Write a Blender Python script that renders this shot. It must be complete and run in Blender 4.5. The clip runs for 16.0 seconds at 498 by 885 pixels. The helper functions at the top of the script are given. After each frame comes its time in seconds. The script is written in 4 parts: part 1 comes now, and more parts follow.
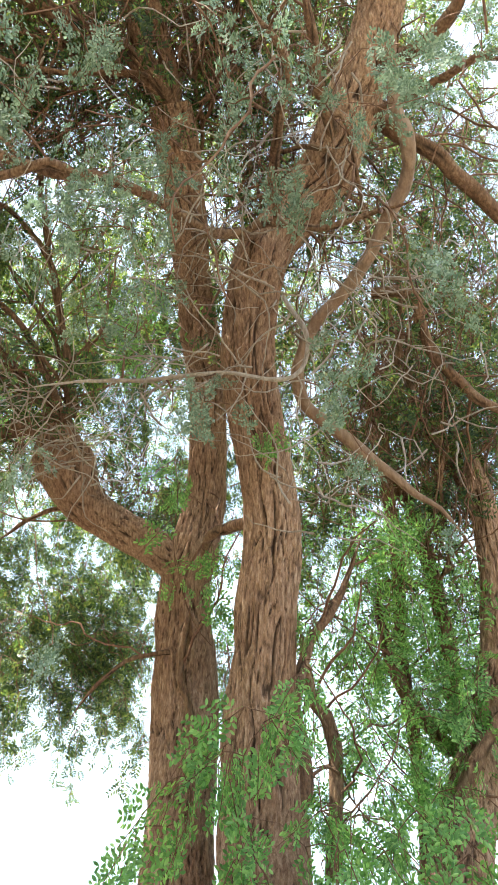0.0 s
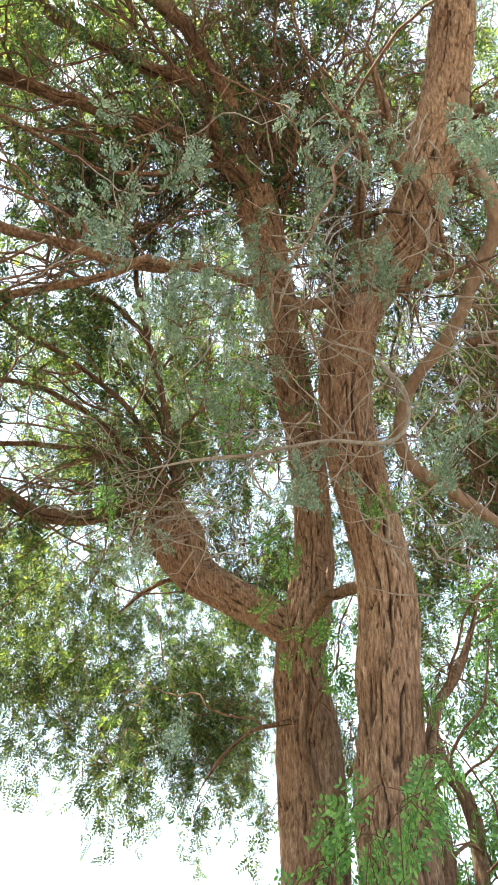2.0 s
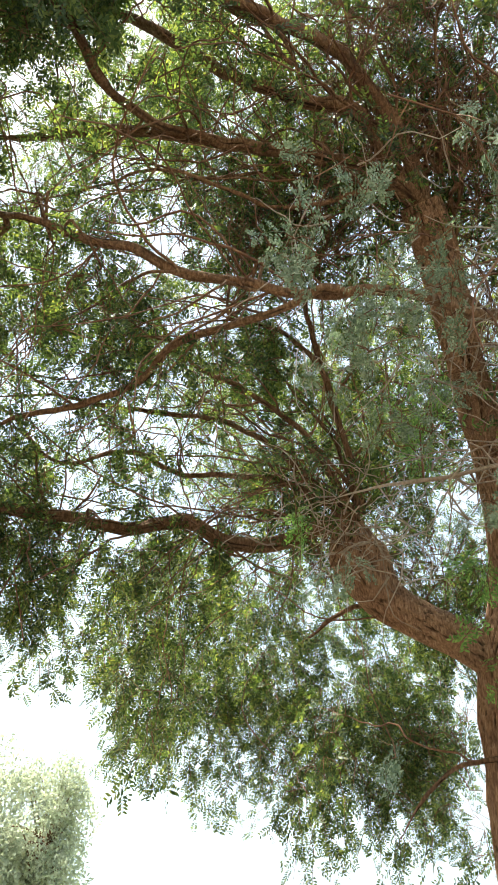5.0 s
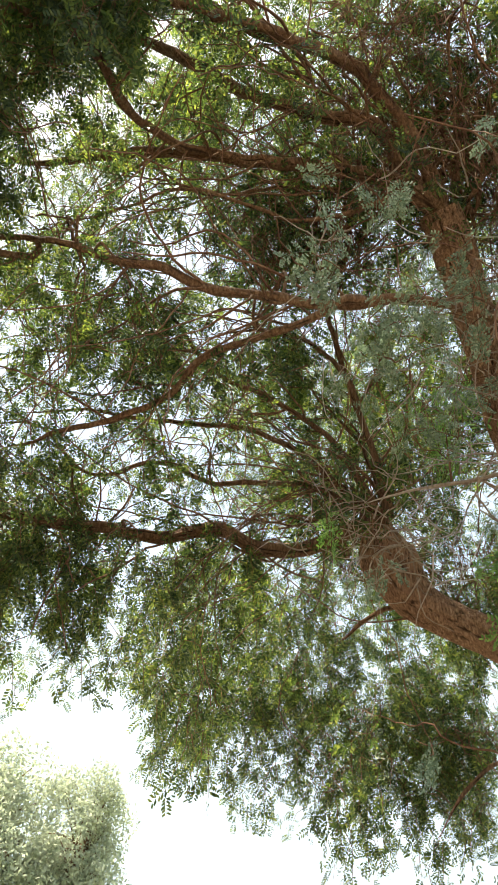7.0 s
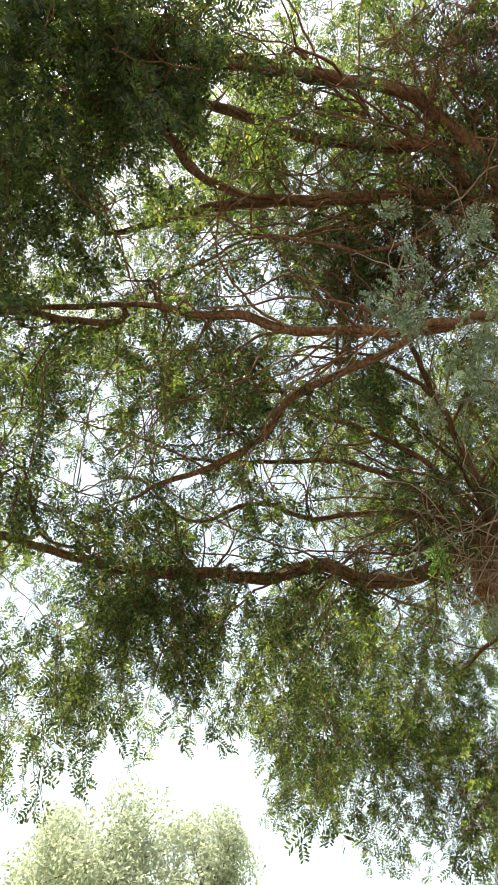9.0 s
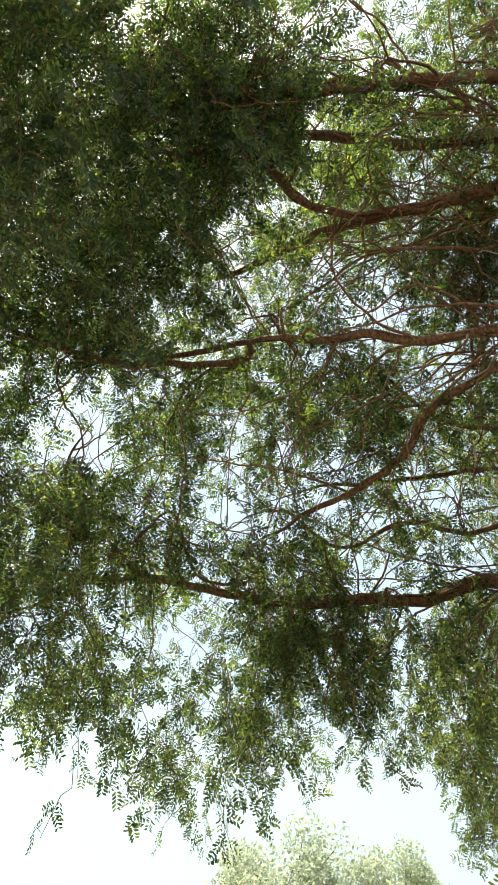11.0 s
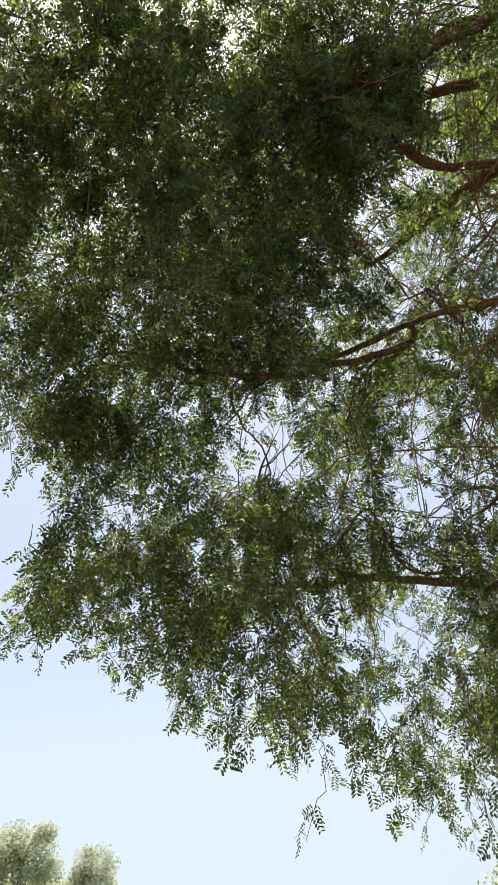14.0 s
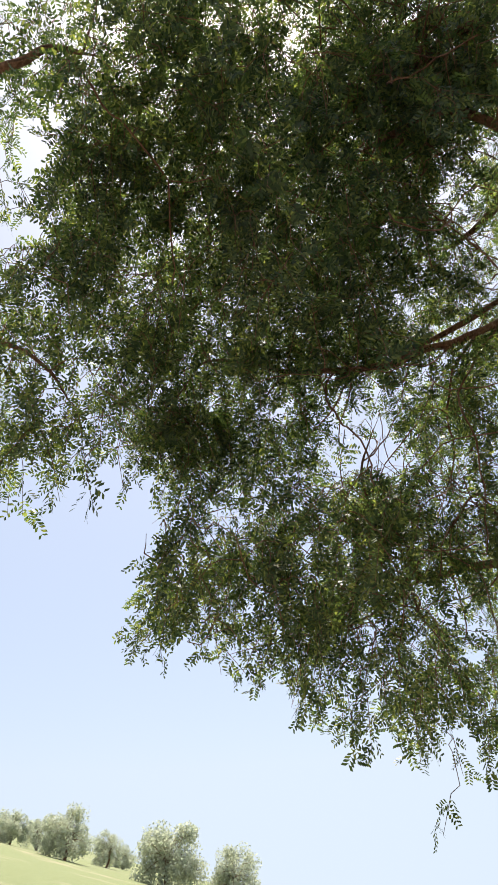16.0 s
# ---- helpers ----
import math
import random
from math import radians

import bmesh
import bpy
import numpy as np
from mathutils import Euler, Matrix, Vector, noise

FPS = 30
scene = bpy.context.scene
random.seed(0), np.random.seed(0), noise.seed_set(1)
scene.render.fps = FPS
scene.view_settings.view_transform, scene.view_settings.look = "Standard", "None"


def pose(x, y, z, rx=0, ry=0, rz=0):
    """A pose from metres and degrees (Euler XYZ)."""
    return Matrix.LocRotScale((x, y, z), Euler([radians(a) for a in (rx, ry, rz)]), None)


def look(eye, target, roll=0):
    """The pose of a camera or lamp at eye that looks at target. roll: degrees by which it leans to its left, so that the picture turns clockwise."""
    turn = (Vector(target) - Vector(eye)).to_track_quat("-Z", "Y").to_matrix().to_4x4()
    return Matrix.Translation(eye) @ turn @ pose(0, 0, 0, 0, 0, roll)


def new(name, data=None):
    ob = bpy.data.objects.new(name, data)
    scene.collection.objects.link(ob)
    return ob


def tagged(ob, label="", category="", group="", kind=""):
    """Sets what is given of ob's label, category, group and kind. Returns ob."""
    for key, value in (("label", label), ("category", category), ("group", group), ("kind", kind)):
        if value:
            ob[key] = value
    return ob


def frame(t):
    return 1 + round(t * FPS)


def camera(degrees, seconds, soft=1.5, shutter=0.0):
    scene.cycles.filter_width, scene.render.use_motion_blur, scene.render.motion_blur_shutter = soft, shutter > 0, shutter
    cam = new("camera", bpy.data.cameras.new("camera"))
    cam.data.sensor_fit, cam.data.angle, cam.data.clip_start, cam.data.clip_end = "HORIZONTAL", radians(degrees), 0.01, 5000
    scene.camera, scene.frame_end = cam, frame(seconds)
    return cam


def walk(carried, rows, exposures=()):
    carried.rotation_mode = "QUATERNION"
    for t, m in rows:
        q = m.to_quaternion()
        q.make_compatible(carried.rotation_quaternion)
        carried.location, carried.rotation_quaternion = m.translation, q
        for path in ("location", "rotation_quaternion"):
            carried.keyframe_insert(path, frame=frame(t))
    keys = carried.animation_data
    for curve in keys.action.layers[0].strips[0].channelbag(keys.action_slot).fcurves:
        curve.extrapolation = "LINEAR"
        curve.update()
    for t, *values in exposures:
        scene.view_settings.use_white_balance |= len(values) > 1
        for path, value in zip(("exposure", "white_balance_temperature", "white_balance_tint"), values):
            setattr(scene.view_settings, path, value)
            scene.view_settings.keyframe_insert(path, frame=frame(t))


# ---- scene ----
cam = camera(41.0, 16.0, 1.4)
# seconds, eye x y z, turn about x y z in degrees
PATH = [
    (0, -0.000, 0.000, 1.600, 110.00, 0.00, -0.00),
    (0.5, -0.019, -0.014, 1.620, 111.24, 0.56, 1.76),
    (1, -0.033, -0.035, 1.637, 111.83, 0.40, 4.43),
    (1.5, -0.059, -0.056, 1.649, 113.00, 1.45, 6.36),
    (2, -0.057, -0.077, 1.659, 114.52, 1.14, 9.00),
    (2.5, -0.073, -0.086, 1.660, 115.31, 0.71, 11.14),
    (3, -0.094, -0.103, 1.670, 116.43, -0.23, 11.29),
    (3.5, -0.105, -0.102, 1.665, 116.87, -1.31, 13.60),
    (4, -0.153, -0.108, 1.670, 115.79, -1.86, 17.31),
    (4.5, -0.178, -0.105, 1.675, 115.34, -1.87, 19.81),
    (5, -0.192, -0.121, 1.686, 116.24, -1.67, 22.69),
    (5.2, -0.190, -0.118, 1.678, 116.60, -1.78, 23.41),
    (7.3, -0.184, -0.242, 1.663, 116.50, -0.53, 26.11),
    (7.5, -0.164, -0.239, 1.670, 116.70, -0.61, 27.90),
    (8, -0.202, -0.261, 1.650, 117.34, -0.14, 30.25),
    (8.2, -0.207, -0.276, 1.657, 117.59, 0.19, 30.92),
    (10.3, -0.275, -0.346, 1.707, 121.01, 1.17, 41.91),
    (10.5, -0.280, -0.334, 1.705, 120.97, 1.14, 43.34),
    (11, -0.276, -0.338, 1.707, 121.79, 1.59, 47.59),
    (11.5, -0.275, -0.335, 1.708, 121.75, 1.24, 51.18),
    (12, -0.281, -0.334, 1.713, 121.65, 0.99, 54.71),
    (12.5, -0.289, -0.329, 1.720, 122.25, 1.89, 58.69),
    (13, -0.279, -0.313, 1.722, 122.17, 2.75, 61.55),
    (13.5, -0.241, -0.324, 1.734, 122.21, 3.07, 64.86),
    (14, -0.229, -0.325, 1.732, 122.21, 3.18, 67.42),
    (14.5, -0.225, -0.321, 1.725, 122.68, 3.05, 70.17),
    (15, -0.225, -0.315, 1.721, 123.71, 3.01, 72.59),
    (15.5, -0.205, -0.326, 1.718, 123.84, 3.05, 74.38),
    (16, -0.209, -0.315, 1.708, 122.80, 2.92, 77.60),
]
EXPOSURES = [(0.0, 2.42, 6400, 0), (2.0, 2.38, 6520, 1), (4.0, 1.98, 6750, -1), (5.2, 1.82, 6950, 1), (8.2, 1.60, 7300, 4), (10.5, 1.48, 7050, -3), (12.5, 1.08, 6950, 4), (16.0, 0.94, 6600, 13)]
walk(cam, [(t, pose(x, y, z, rx, ry, rz)) for t, x, y, z, rx, ry, rz in PATH], EXPOSURES)

# ---- world, sun ----
SUN_EL, SUN_YAW = 66.0, 72.0  # height, and the bearing it stands at, anticlockwise from +y
world = bpy.data.worlds.new("sky_world")
scene.world = world
world.use_nodes = True
nt = world.node_tree
sky = nt.nodes.new("ShaderNodeTexSky")
sky.sky_type, sky.sun_disc = "NISHITA", False
sky.sun_elevation, sky.sun_rotation = radians(SUN_EL), radians(-SUN_YAW)
sky.air_density, sky.dust_density, sky.ozone_density = 1.0, 2.0, 1.0
# the slope falls away below eye level: there the haze of the horizon goes on
co, cut, both = (nt.nodes.new("ShaderNode" + k) for k in ("TexCoord", "SeparateXYZ", "CombineXYZ"))
low = nt.nodes.new("ShaderNodeMath")
low.operation, low.inputs[1].default_value = "MAXIMUM", 0.12
nt.links.new(co.outputs["Generated"], cut.inputs[0])
nt.links.new(cut.outputs[2], low.inputs[0])
for k in (0, 1):
    nt.links.new(cut.outputs[k], both.inputs[k])
nt.links.new(low.outputs[0], both.inputs[2])
nt.links.new(both.outputs[0], sky.inputs[0])
# an even milky haze over the whole sky
veil = nt.nodes.new("ShaderNodeVectorMath")
veil.operation, veil.inputs[1].default_value = "ADD", (5.6, 6.5, 7.8)
nt.links.new(sky.outputs[0], veil.inputs[0])
nt.links.new(veil.outputs[0], nt.nodes["Background"].inputs[0])
nt.nodes["Background"].inputs[1].default_value = 0.038
sun = new("sun", bpy.data.lights.new("sun", "SUN"))
sun.data.energy, sun.data.angle, sun.data.color = 5.0, radians(0.5), (1.0, 0.95, 0.86)
se, sy = radians(SUN_EL), radians(SUN_YAW)
sun.matrix_world = look((-10 * math.sin(sy) * math.cos(se), 10 * math.cos(sy) * math.cos(se), 10 * math.sin(se)), (0, 0, 0))


# ---- materials ----
def material(name):
    m = bpy.data.materials.new(name)
    m.use_nodes = True
    t = m.node_tree
    return m, t, t.nodes["Principled BSDF"], t.nodes["Material Output"]


def ramp(t, fac, stops):
    r = t.nodes.new("ShaderNodeValToRGB")
    while len(r.color_ramp.elements) < len(stops):
        r.color_ramp.elements.new(0.5)
    for e, (p, c) in zip(r.color_ramp.elements, stops):
        e.position, e.color = p, (*c, 1)
    t.links.new(fac, r.inputs[0])
    return r.outputs[0]


def tex(t, scale, detail=4.0, rough=0.6, stretch=(1, 1, 1)):
    co = t.nodes.new("ShaderNodeTexCoord")
    mp = t.nodes.new("ShaderNodeMapping")
    mp.inputs["Scale"].default_value = stretch
    n = t.nodes.new("ShaderNodeTexNoise")
    n.inputs["Scale"].default_value, n.inputs["Detail"].default_value, n.inputs["Roughness"].default_value = scale, detail, rough
    t.links.new(co.outputs["Object"], mp.inputs[0])
    t.links.new(mp.outputs[0], n.inputs[0])
    return n.outputs[0]


def mix(t, fac, a, b, mode="MIX"):
    m = t.nodes.new("ShaderNodeMix")
    m.data_type, m.blend_type = "RGBA", mode
    for sock, v in ((m.inputs[0], fac), (m.inputs[6], a), (m.inputs[7], b)):
        if isinstance(v, (int, float)):
            sock.default_value = v
        elif isinstance(v, tuple):
            sock.default_value = (*v, 1)
        else:
            t.links.new(v, sock)
    return m.outputs[2]


def bump(t, height, strength, distance, bsdf):
    b = t.nodes.new("ShaderNodeBump")
    b.inputs["Strength"].default_value, b.inputs["Distance"].default_value = strength, distance
    t.links.new(height, b.inputs["Height"])
    t.links.new(b.outputs[0], bsdf.inputs["Normal"])


def bark_material(name, dark, mid, pale, grain=40.0, crack=1.0):
    """Fibrous bark; crack: how far the attribute of the furrows darkens it."""
    m, t, bsdf, _ = material(name)
    fine = tex(t, grain, 6, 0.7, (1, 1, 0.22))
    broad = tex(t, 2.3, 4, 0.6, (1, 1, 0.5))
    base = ramp(t, fine, [(0.3, dark), (0.52, mid), (0.75, pale)])
    tint = ramp(t, broad, [(0.3, (0.72, 0.62, 0.56)), (0.65, (1.1, 1.08, 1.05))])
    col = mix(t, 1.0, base, tint, "MULTIPLY")
    # bark colour goes darker as the furrow attribute rises
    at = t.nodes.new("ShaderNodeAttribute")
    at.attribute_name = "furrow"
    furrow_dark = mix(t, at.outputs["Fac"], col, tuple(0.45 * c for c in dark))
    t.links.new(furrow_dark if crack else col, bsdf.inputs["Base Color"])
    bsdf.inputs["Roughness"].default_value = 0.88
    bsdf.inputs["Specular IOR Level"].default_value = 0.25
    bump(t, fine, 0.9, 0.014, bsdf)
    return m


def leaf_material(name, low, mid, high, glow, through_part=0.42, rough=0.5):
    """Leaf blades that let light through; colour varies from blade to blade."""
    m, t, bsdf, out = material(name)
    geo = t.nodes.new("ShaderNodeNewGeometry")
    col = ramp(t, geo.outputs["Random Per Island"], [(0.0, low), (0.55, mid), (1.0, high)])
    patch = ramp(t, tex(t, 1.7, 3), [(0.35, (0.75, 0.8, 0.72)), (0.68, (1.15, 1.1, 1.0))])
    col = mix(t, 1.0, col, patch, "MULTIPLY")
    t.links.new(col, bsdf.inputs["Base Color"])
    bsdf.inputs["Roughness"].default_value = rough
    bsdf.inputs["Specular IOR Level"].default_value = 0.4
    tr = t.nodes.new("ShaderNodeBsdfTranslucent")
    t.links.new(mix(t, 1.0, col, glow, "MULTIPLY"), tr.inputs[0])
    sh = t.nodes.new("ShaderNodeMixShader")
    sh.inputs[0].default_value = through_part
    t.links.new(bsdf.outputs[0], sh.inputs[1])
    t.links.new(tr.outputs[0], sh.inputs[2])
    t.links.new(sh.outputs[0], out.inputs[0])
    return m


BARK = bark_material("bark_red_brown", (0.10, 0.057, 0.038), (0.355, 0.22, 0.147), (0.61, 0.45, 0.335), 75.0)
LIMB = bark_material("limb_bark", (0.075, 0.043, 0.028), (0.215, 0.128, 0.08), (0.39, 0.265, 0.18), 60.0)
SMOOTH = bark_material("smooth_young_bark", (0.15, 0.095, 0.064), (0.25, 0.163, 0.112), (0.36, 0.25, 0.18), 34.0, 0)
# lighter copy of the twig bark: sunlight on near twigs, put into colour
LIT_TWIG = bark_material("sunlit_twig_bark", (0.24, 0.195, 0.16), (0.38, 0.32, 0.27), (0.52, 0.45, 0.40), 70.0, 0)
TWIG = bark_material("twig_bark", (0.085, 0.043, 0.029), (0.20, 0.11, 0.071), (0.38, 0.25, 0.17), 25.0, 0)
LEAF = leaf_material("pinnate_leaf", (0.017, 0.032, 0.025), (0.035, 0.062, 0.044), (0.092, 0.120, 0.068), (5.4, 4.6, 1.4), 0.42)
# bright light and haze on the near fronds are put into this grey-green
FROND = leaf_material("light_washed_frond", (0.12, 0.17, 0.125), (0.23, 0.285, 0.22), (0.38, 0.435, 0.355), (1.0, 1.15, 0.9), 0.3, 0.75)
VINE = leaf_material("fresh_green_leaf", (0.09, 0.19, 0.07), (0.19, 0.345, 0.13), (0.34, 0.50, 0.22), (1.5, 1.6, 0.7), 0.45)
# distance haze is put into the pale, greyed colour of these leaves
HAZED_LEAF = leaf_material("hazed_far_leaf", (0.40, 0.42, 0.355), (0.51, 0.53, 0.45), (0.63, 0.65, 0.57), (1.0, 1.03, 0.95), 0.5, 0.7)


def ground_material():
    m, t, bsdf, _ = material("dry_grass_slope")
    fine = tex(t, 9.0, 8, 0.7)
    broad = tex(t, 0.12, 5, 0.6)
    green = ramp(t, fine, [(0.3, (0.10, 0.125, 0.04)), (0.5, (0.17, 0.195, 0.075)), (0.72, (0.26, 0.27, 0.125))])
    dry = ramp(t, fine, [(0.3, (0.22, 0.18, 0.10)), (0.7, (0.46, 0.40, 0.27))])
    grass = mix(t, ramp(t, broad, [(0.56, (0, 0, 0)), (0.75, (1, 1, 1))]), green, dry)
    # bare reddish earth under and around the trees, grass on the slope beyond
    earth = ramp(t, fine, [(0.3, (0.14, 0.105, 0.075)), (0.7, (0.29, 0.235, 0.18))])
    co = t.nodes.new("ShaderNodeTexCoord")
    far = t.nodes.new("ShaderNodeVectorMath")
    far.operation = "LENGTH"
    t.links.new(co.outputs["Object"], far.inputs[0])
    edge = t.nodes.new("ShaderNodeMapRange")
    edge.inputs["From Min"].default_value, edge.inputs["From Max"].default_value = 16.0, 26.0
    t.links.new(far.outputs["Value"], edge.inputs["Value"])
    t.links.new(mix(t, edge.outputs["Result"], earth, grass), bsdf.inputs["Base Color"])
    bsdf.inputs["Roughness"].default_value = 0.95
    bump(t, fine, 0.8, 0.08, bsdf)
    return m


GROUND = ground_material()


from mathutils.kdtree import KDTree


# ---- mesh helpers ----
def smooth_noise(x, y, z):
    """Value noise from -1 to 1 for arrays of places."""
    x, y, z = np.broadcast_arrays(x, y, z)
    i, j, k = (np.floor(a).astype(np.int64) for a in (x, y, z))
    u, v, w = (a - np.floor(a) for a in (x, y, z))
    u, v, w = (a * a * (3 - 2 * a) for a in (u, v, w))

    def corner(a, b, c):
        h = (i + a) * 374761393 + (j + b) * 668265263 + (k + c) * 2147483647
        h = (h ^ (h >> 13)) * 1274126177
        h = h ^ (h >> 16)
        return (h & 65535) / 32767.5 - 1.0

    def along(a, b):
        return corner(a, b, 0) * (1 - w) + corner(a, b, 1) * w

    return (along(0, 0) * (1 - v) + along(0, 1) * v) * (1 - u) + (along(1, 0) * (1 - v) + along(1, 1) * v) * u

def mesh_of(name, verts, faces, mat, smooth=True):
    """A mesh from an array of places and an array of three- or four-cornered faces."""
    verts, faces = np.asarray(verts, np.float32), np.asarray(faces, np.int32)
    k = faces.shape[1]
    me = bpy.data.meshes.new(name)
    me.vertices.add(len(verts))
    me.vertices.foreach_set("co", verts.ravel())
    me.loops.add(faces.size)
    me.loops.foreach_set("vertex_index", faces.ravel())
    me.polygons.add(len(faces))
    me.polygons.foreach_set("loop_start", np.arange(0, faces.size, k, dtype=np.int32))
    me.polygons.foreach_set("loop_total", np.full(len(faces), k, np.int32))
    me.polygons.foreach_set("use_smooth", np.full(len(faces), smooth))
    me.materials.append(mat)
    me.update(calc_edges=True)
    return me


def place_part(name, me, parent, label="", kind=""):
    ob = new(name, me)
    ob.parent = parent
    ob.matrix_parent_inverse = Matrix.Translation(-Vector(parent.location))
    return tagged(ob, label, "", "", kind)


def thing(name, base, label, category, group=""):
    ob = new(name)
    ob.location = base
    return tagged(ob, label, category, group)


def curve_through(pts, step):
    """Catmull-Rom through control rows of any width, sampled about every step metres."""
    p = np.array(pts, float)
    p = np.vstack([2 * p[0] - p[1], p, 2 * p[-1] - p[-2]])
    rows = []
    for a, b, c, d in zip(p, p[1:], p[2:], p[3:]):
        n = max(2, int(np.linalg.norm(c[:3] - b[:3]) / step))
        for u in np.arange(n) / n:
            rows.append(0.5 * (2 * b + (c - a) * u + (2 * a - 5 * b + 4 * c - d) * u * u + (3 * b - a - 3 * c + d) * u ** 3))
    rows.append(p[-2])
    return np.array(rows)


def frames_along(P):
    T = np.gradient(P, axis=0)
    T /= np.linalg.norm(T, axis=1)[:, None] + 1e-9
    U = np.zeros_like(T)
    ref = np.array([1.0, 0, 0]) if abs(T[0][0]) < 0.8 else np.array([0, 1.0, 0])
    for i, t in enumerate(T):
        ref = ref - t * (ref @ t)
        ref = ref / (np.linalg.norm(ref) + 1e-9)
        U[i] = ref
    return T, U, np.cross(T, U)


def tube(P, R, sides):
    """A closed tube: places and four-cornered faces. R: a radius a ring, or a radius a corner."""
    T, U, V = frames_along(P)
    a = np.arange(sides) * 2 * np.pi / sides
    R = np.broadcast_to(np.asarray(R).reshape(len(P), -1), (len(P), sides))
    verts = P[:, None] + R[..., None] * (np.cos(a)[None, :, None] * U[:, None] + np.sin(a)[None, :, None] * V[:, None])
    n = len(P)
    i, j = np.meshgrid(np.arange(n - 1), np.arange(sides), indexing="ij")
    k = (j + 1) % sides
    faces = np.stack([i * sides + j, i * sides + k, (i + 1) * sides + k, (i + 1) * sides + j], -1).reshape(-1, 4)
    return verts.reshape(-1, 3), faces


def bark_relief(P, R, sides, width, seed):
    """Height (0 furrow, 1 ridge) on each corner of a tube: long plates that wander and split."""
    s = np.concatenate([[0], np.cumsum(np.linalg.norm(np.diff(P, axis=0), axis=1))])[:, None]
    a = (2 * np.pi * np.arange(sides) / sides)[None]
    k = np.maximum(1.6, R / width)[:, None]
    w = 0.16 * smooth_noise(np.cos(a) * 2 + seed, np.sin(a) * 2, s * 4.0) + 0.06 * smooth_noise(np.cos(a) * 5 + seed, np.sin(a) * 5, s * 12.0)
    c, d = np.cos(a + w) * k, np.sin(a + w) * k
    def furrows(field, edge):
        v = np.clip(np.abs(field) / edge, 0, 1)
        return v * v * (3 - 2 * v)

    long_cracks = furrows(smooth_noise(c * 1.1 + seed * 3.7, d * 1.1, s * 3.0), 0.13)
    short_cracks = furrows(smooth_noise(c * 1.5 + 7, d * 1.5 + seed, s * 9.0), 0.11)
    fibres = smooth_noise(c * 6.5, d * 6.5 + seed, s * 16.0)
    plates = smooth_noise(c * 1.6 + 31, d * 1.6 + seed, s * 5.0)
    return np.clip(long_cracks * (0.50 + 0.34 * short_cracks) + 0.24 * plates + 0.14 * fibres, 0, 1)


# ---- ground: a hillside that falls away beyond the trees ----
def ground_height(x, y):
    r = math.hypot(x, y)
    u = min(1.0, max(0.0, (r - 3.0) / 12.0))
    fall = -0.27 * (0.136 * x + 0.991 * y) * u * u * (3 - 2 * u)
    return fall + 0.05 * noise.noise((x * 0.35, y * 0.35, 0)) + 0.5 * noise.noise((x * 0.02, y * 0.02, 3)) * min(1, math.hypot(x, y) / 40)


def build_ground():
    rings, spokes = [0.0], 128
    while rings[-1] < 2400:
        rings.append(rings[-1] * 1.09 + 0.35)
    verts = np.array([(r * math.cos(2 * math.pi * k / spokes), r * math.sin(2 * math.pi * k / spokes), 0) for r in rings for k in range(spokes)])
    verts[:, 2] = [ground_height(x, y) for x, y, _ in verts]
    i, j = np.meshgrid(np.arange(len(rings) - 1), np.arange(spokes), indexing="ij")
    k = (j + 1) % spokes
    faces = np.stack([i * spokes + j, (i + 1) * spokes + j, (i + 1) * spokes + k, i * spokes + k], -1).reshape(-1, 4)
    tagged(new("ground", mesh_of("ground", verts, faces, GROUND)), "grassy hillside of dry yellow-green grass and sand", "ground", "", "structure")


build_ground()

# ---- the trees: trunks, limbs ----
rng = np.random.default_rng(7)
ROOTS = {"A": (0.07, 3.4), "B": (-0.38, 4.1), "C": (1.75, 3.7)}
TREE_LABEL = {
    "A": "old tree with furrowed red-brown bark and drooping feathery leaves",
    "B": "second old tree with a twisted trunk and spreading drooping crown",
    "C": "gnarled tree wrapped in creeper stems beside the old trunk",
}
TREES = {}
for key, (x, y) in ROOTS.items():
    TREES[key] = thing("tree", (x, y, ground_height(x, y)), TREE_LABEL[key], "tree", "trees of the grove")
OWNER = {"A": "A", "B": "B", "C": "B", "D": "B", "E": "B"}
side_shoots = []
nodes = []  # places along the wood to which twigs can be joined
LIMB_LOOK = {
    "trunk": (BARK, 0.021, 0.028, "furrowed reddish-brown bark in long plates"),
    "big": (BARK, 0.022, 0.022, "thick limb with torn reddish bark"),
    "main": (LIMB, 0.035, 0.013, ""),
    "over": (LIMB, 0.04, 0.006, ""),
    "thin": (LIMB, 0.03, 0.003, ""),
    "fine": (LIMB, 0.03, 0.002, ""),
    "bend": (SMOOTH, 0.06, 0.003, "smooth tan branch that bends in an S"),
    "pale": (LIT_TWIG, 0.03, 0.001, "bare twig in a sunlit tone"),
}
GIRTH = {"main": 0.74, "thin": 0.78, "over": 0.8, "bend": 0.68, "pale": 0.62}


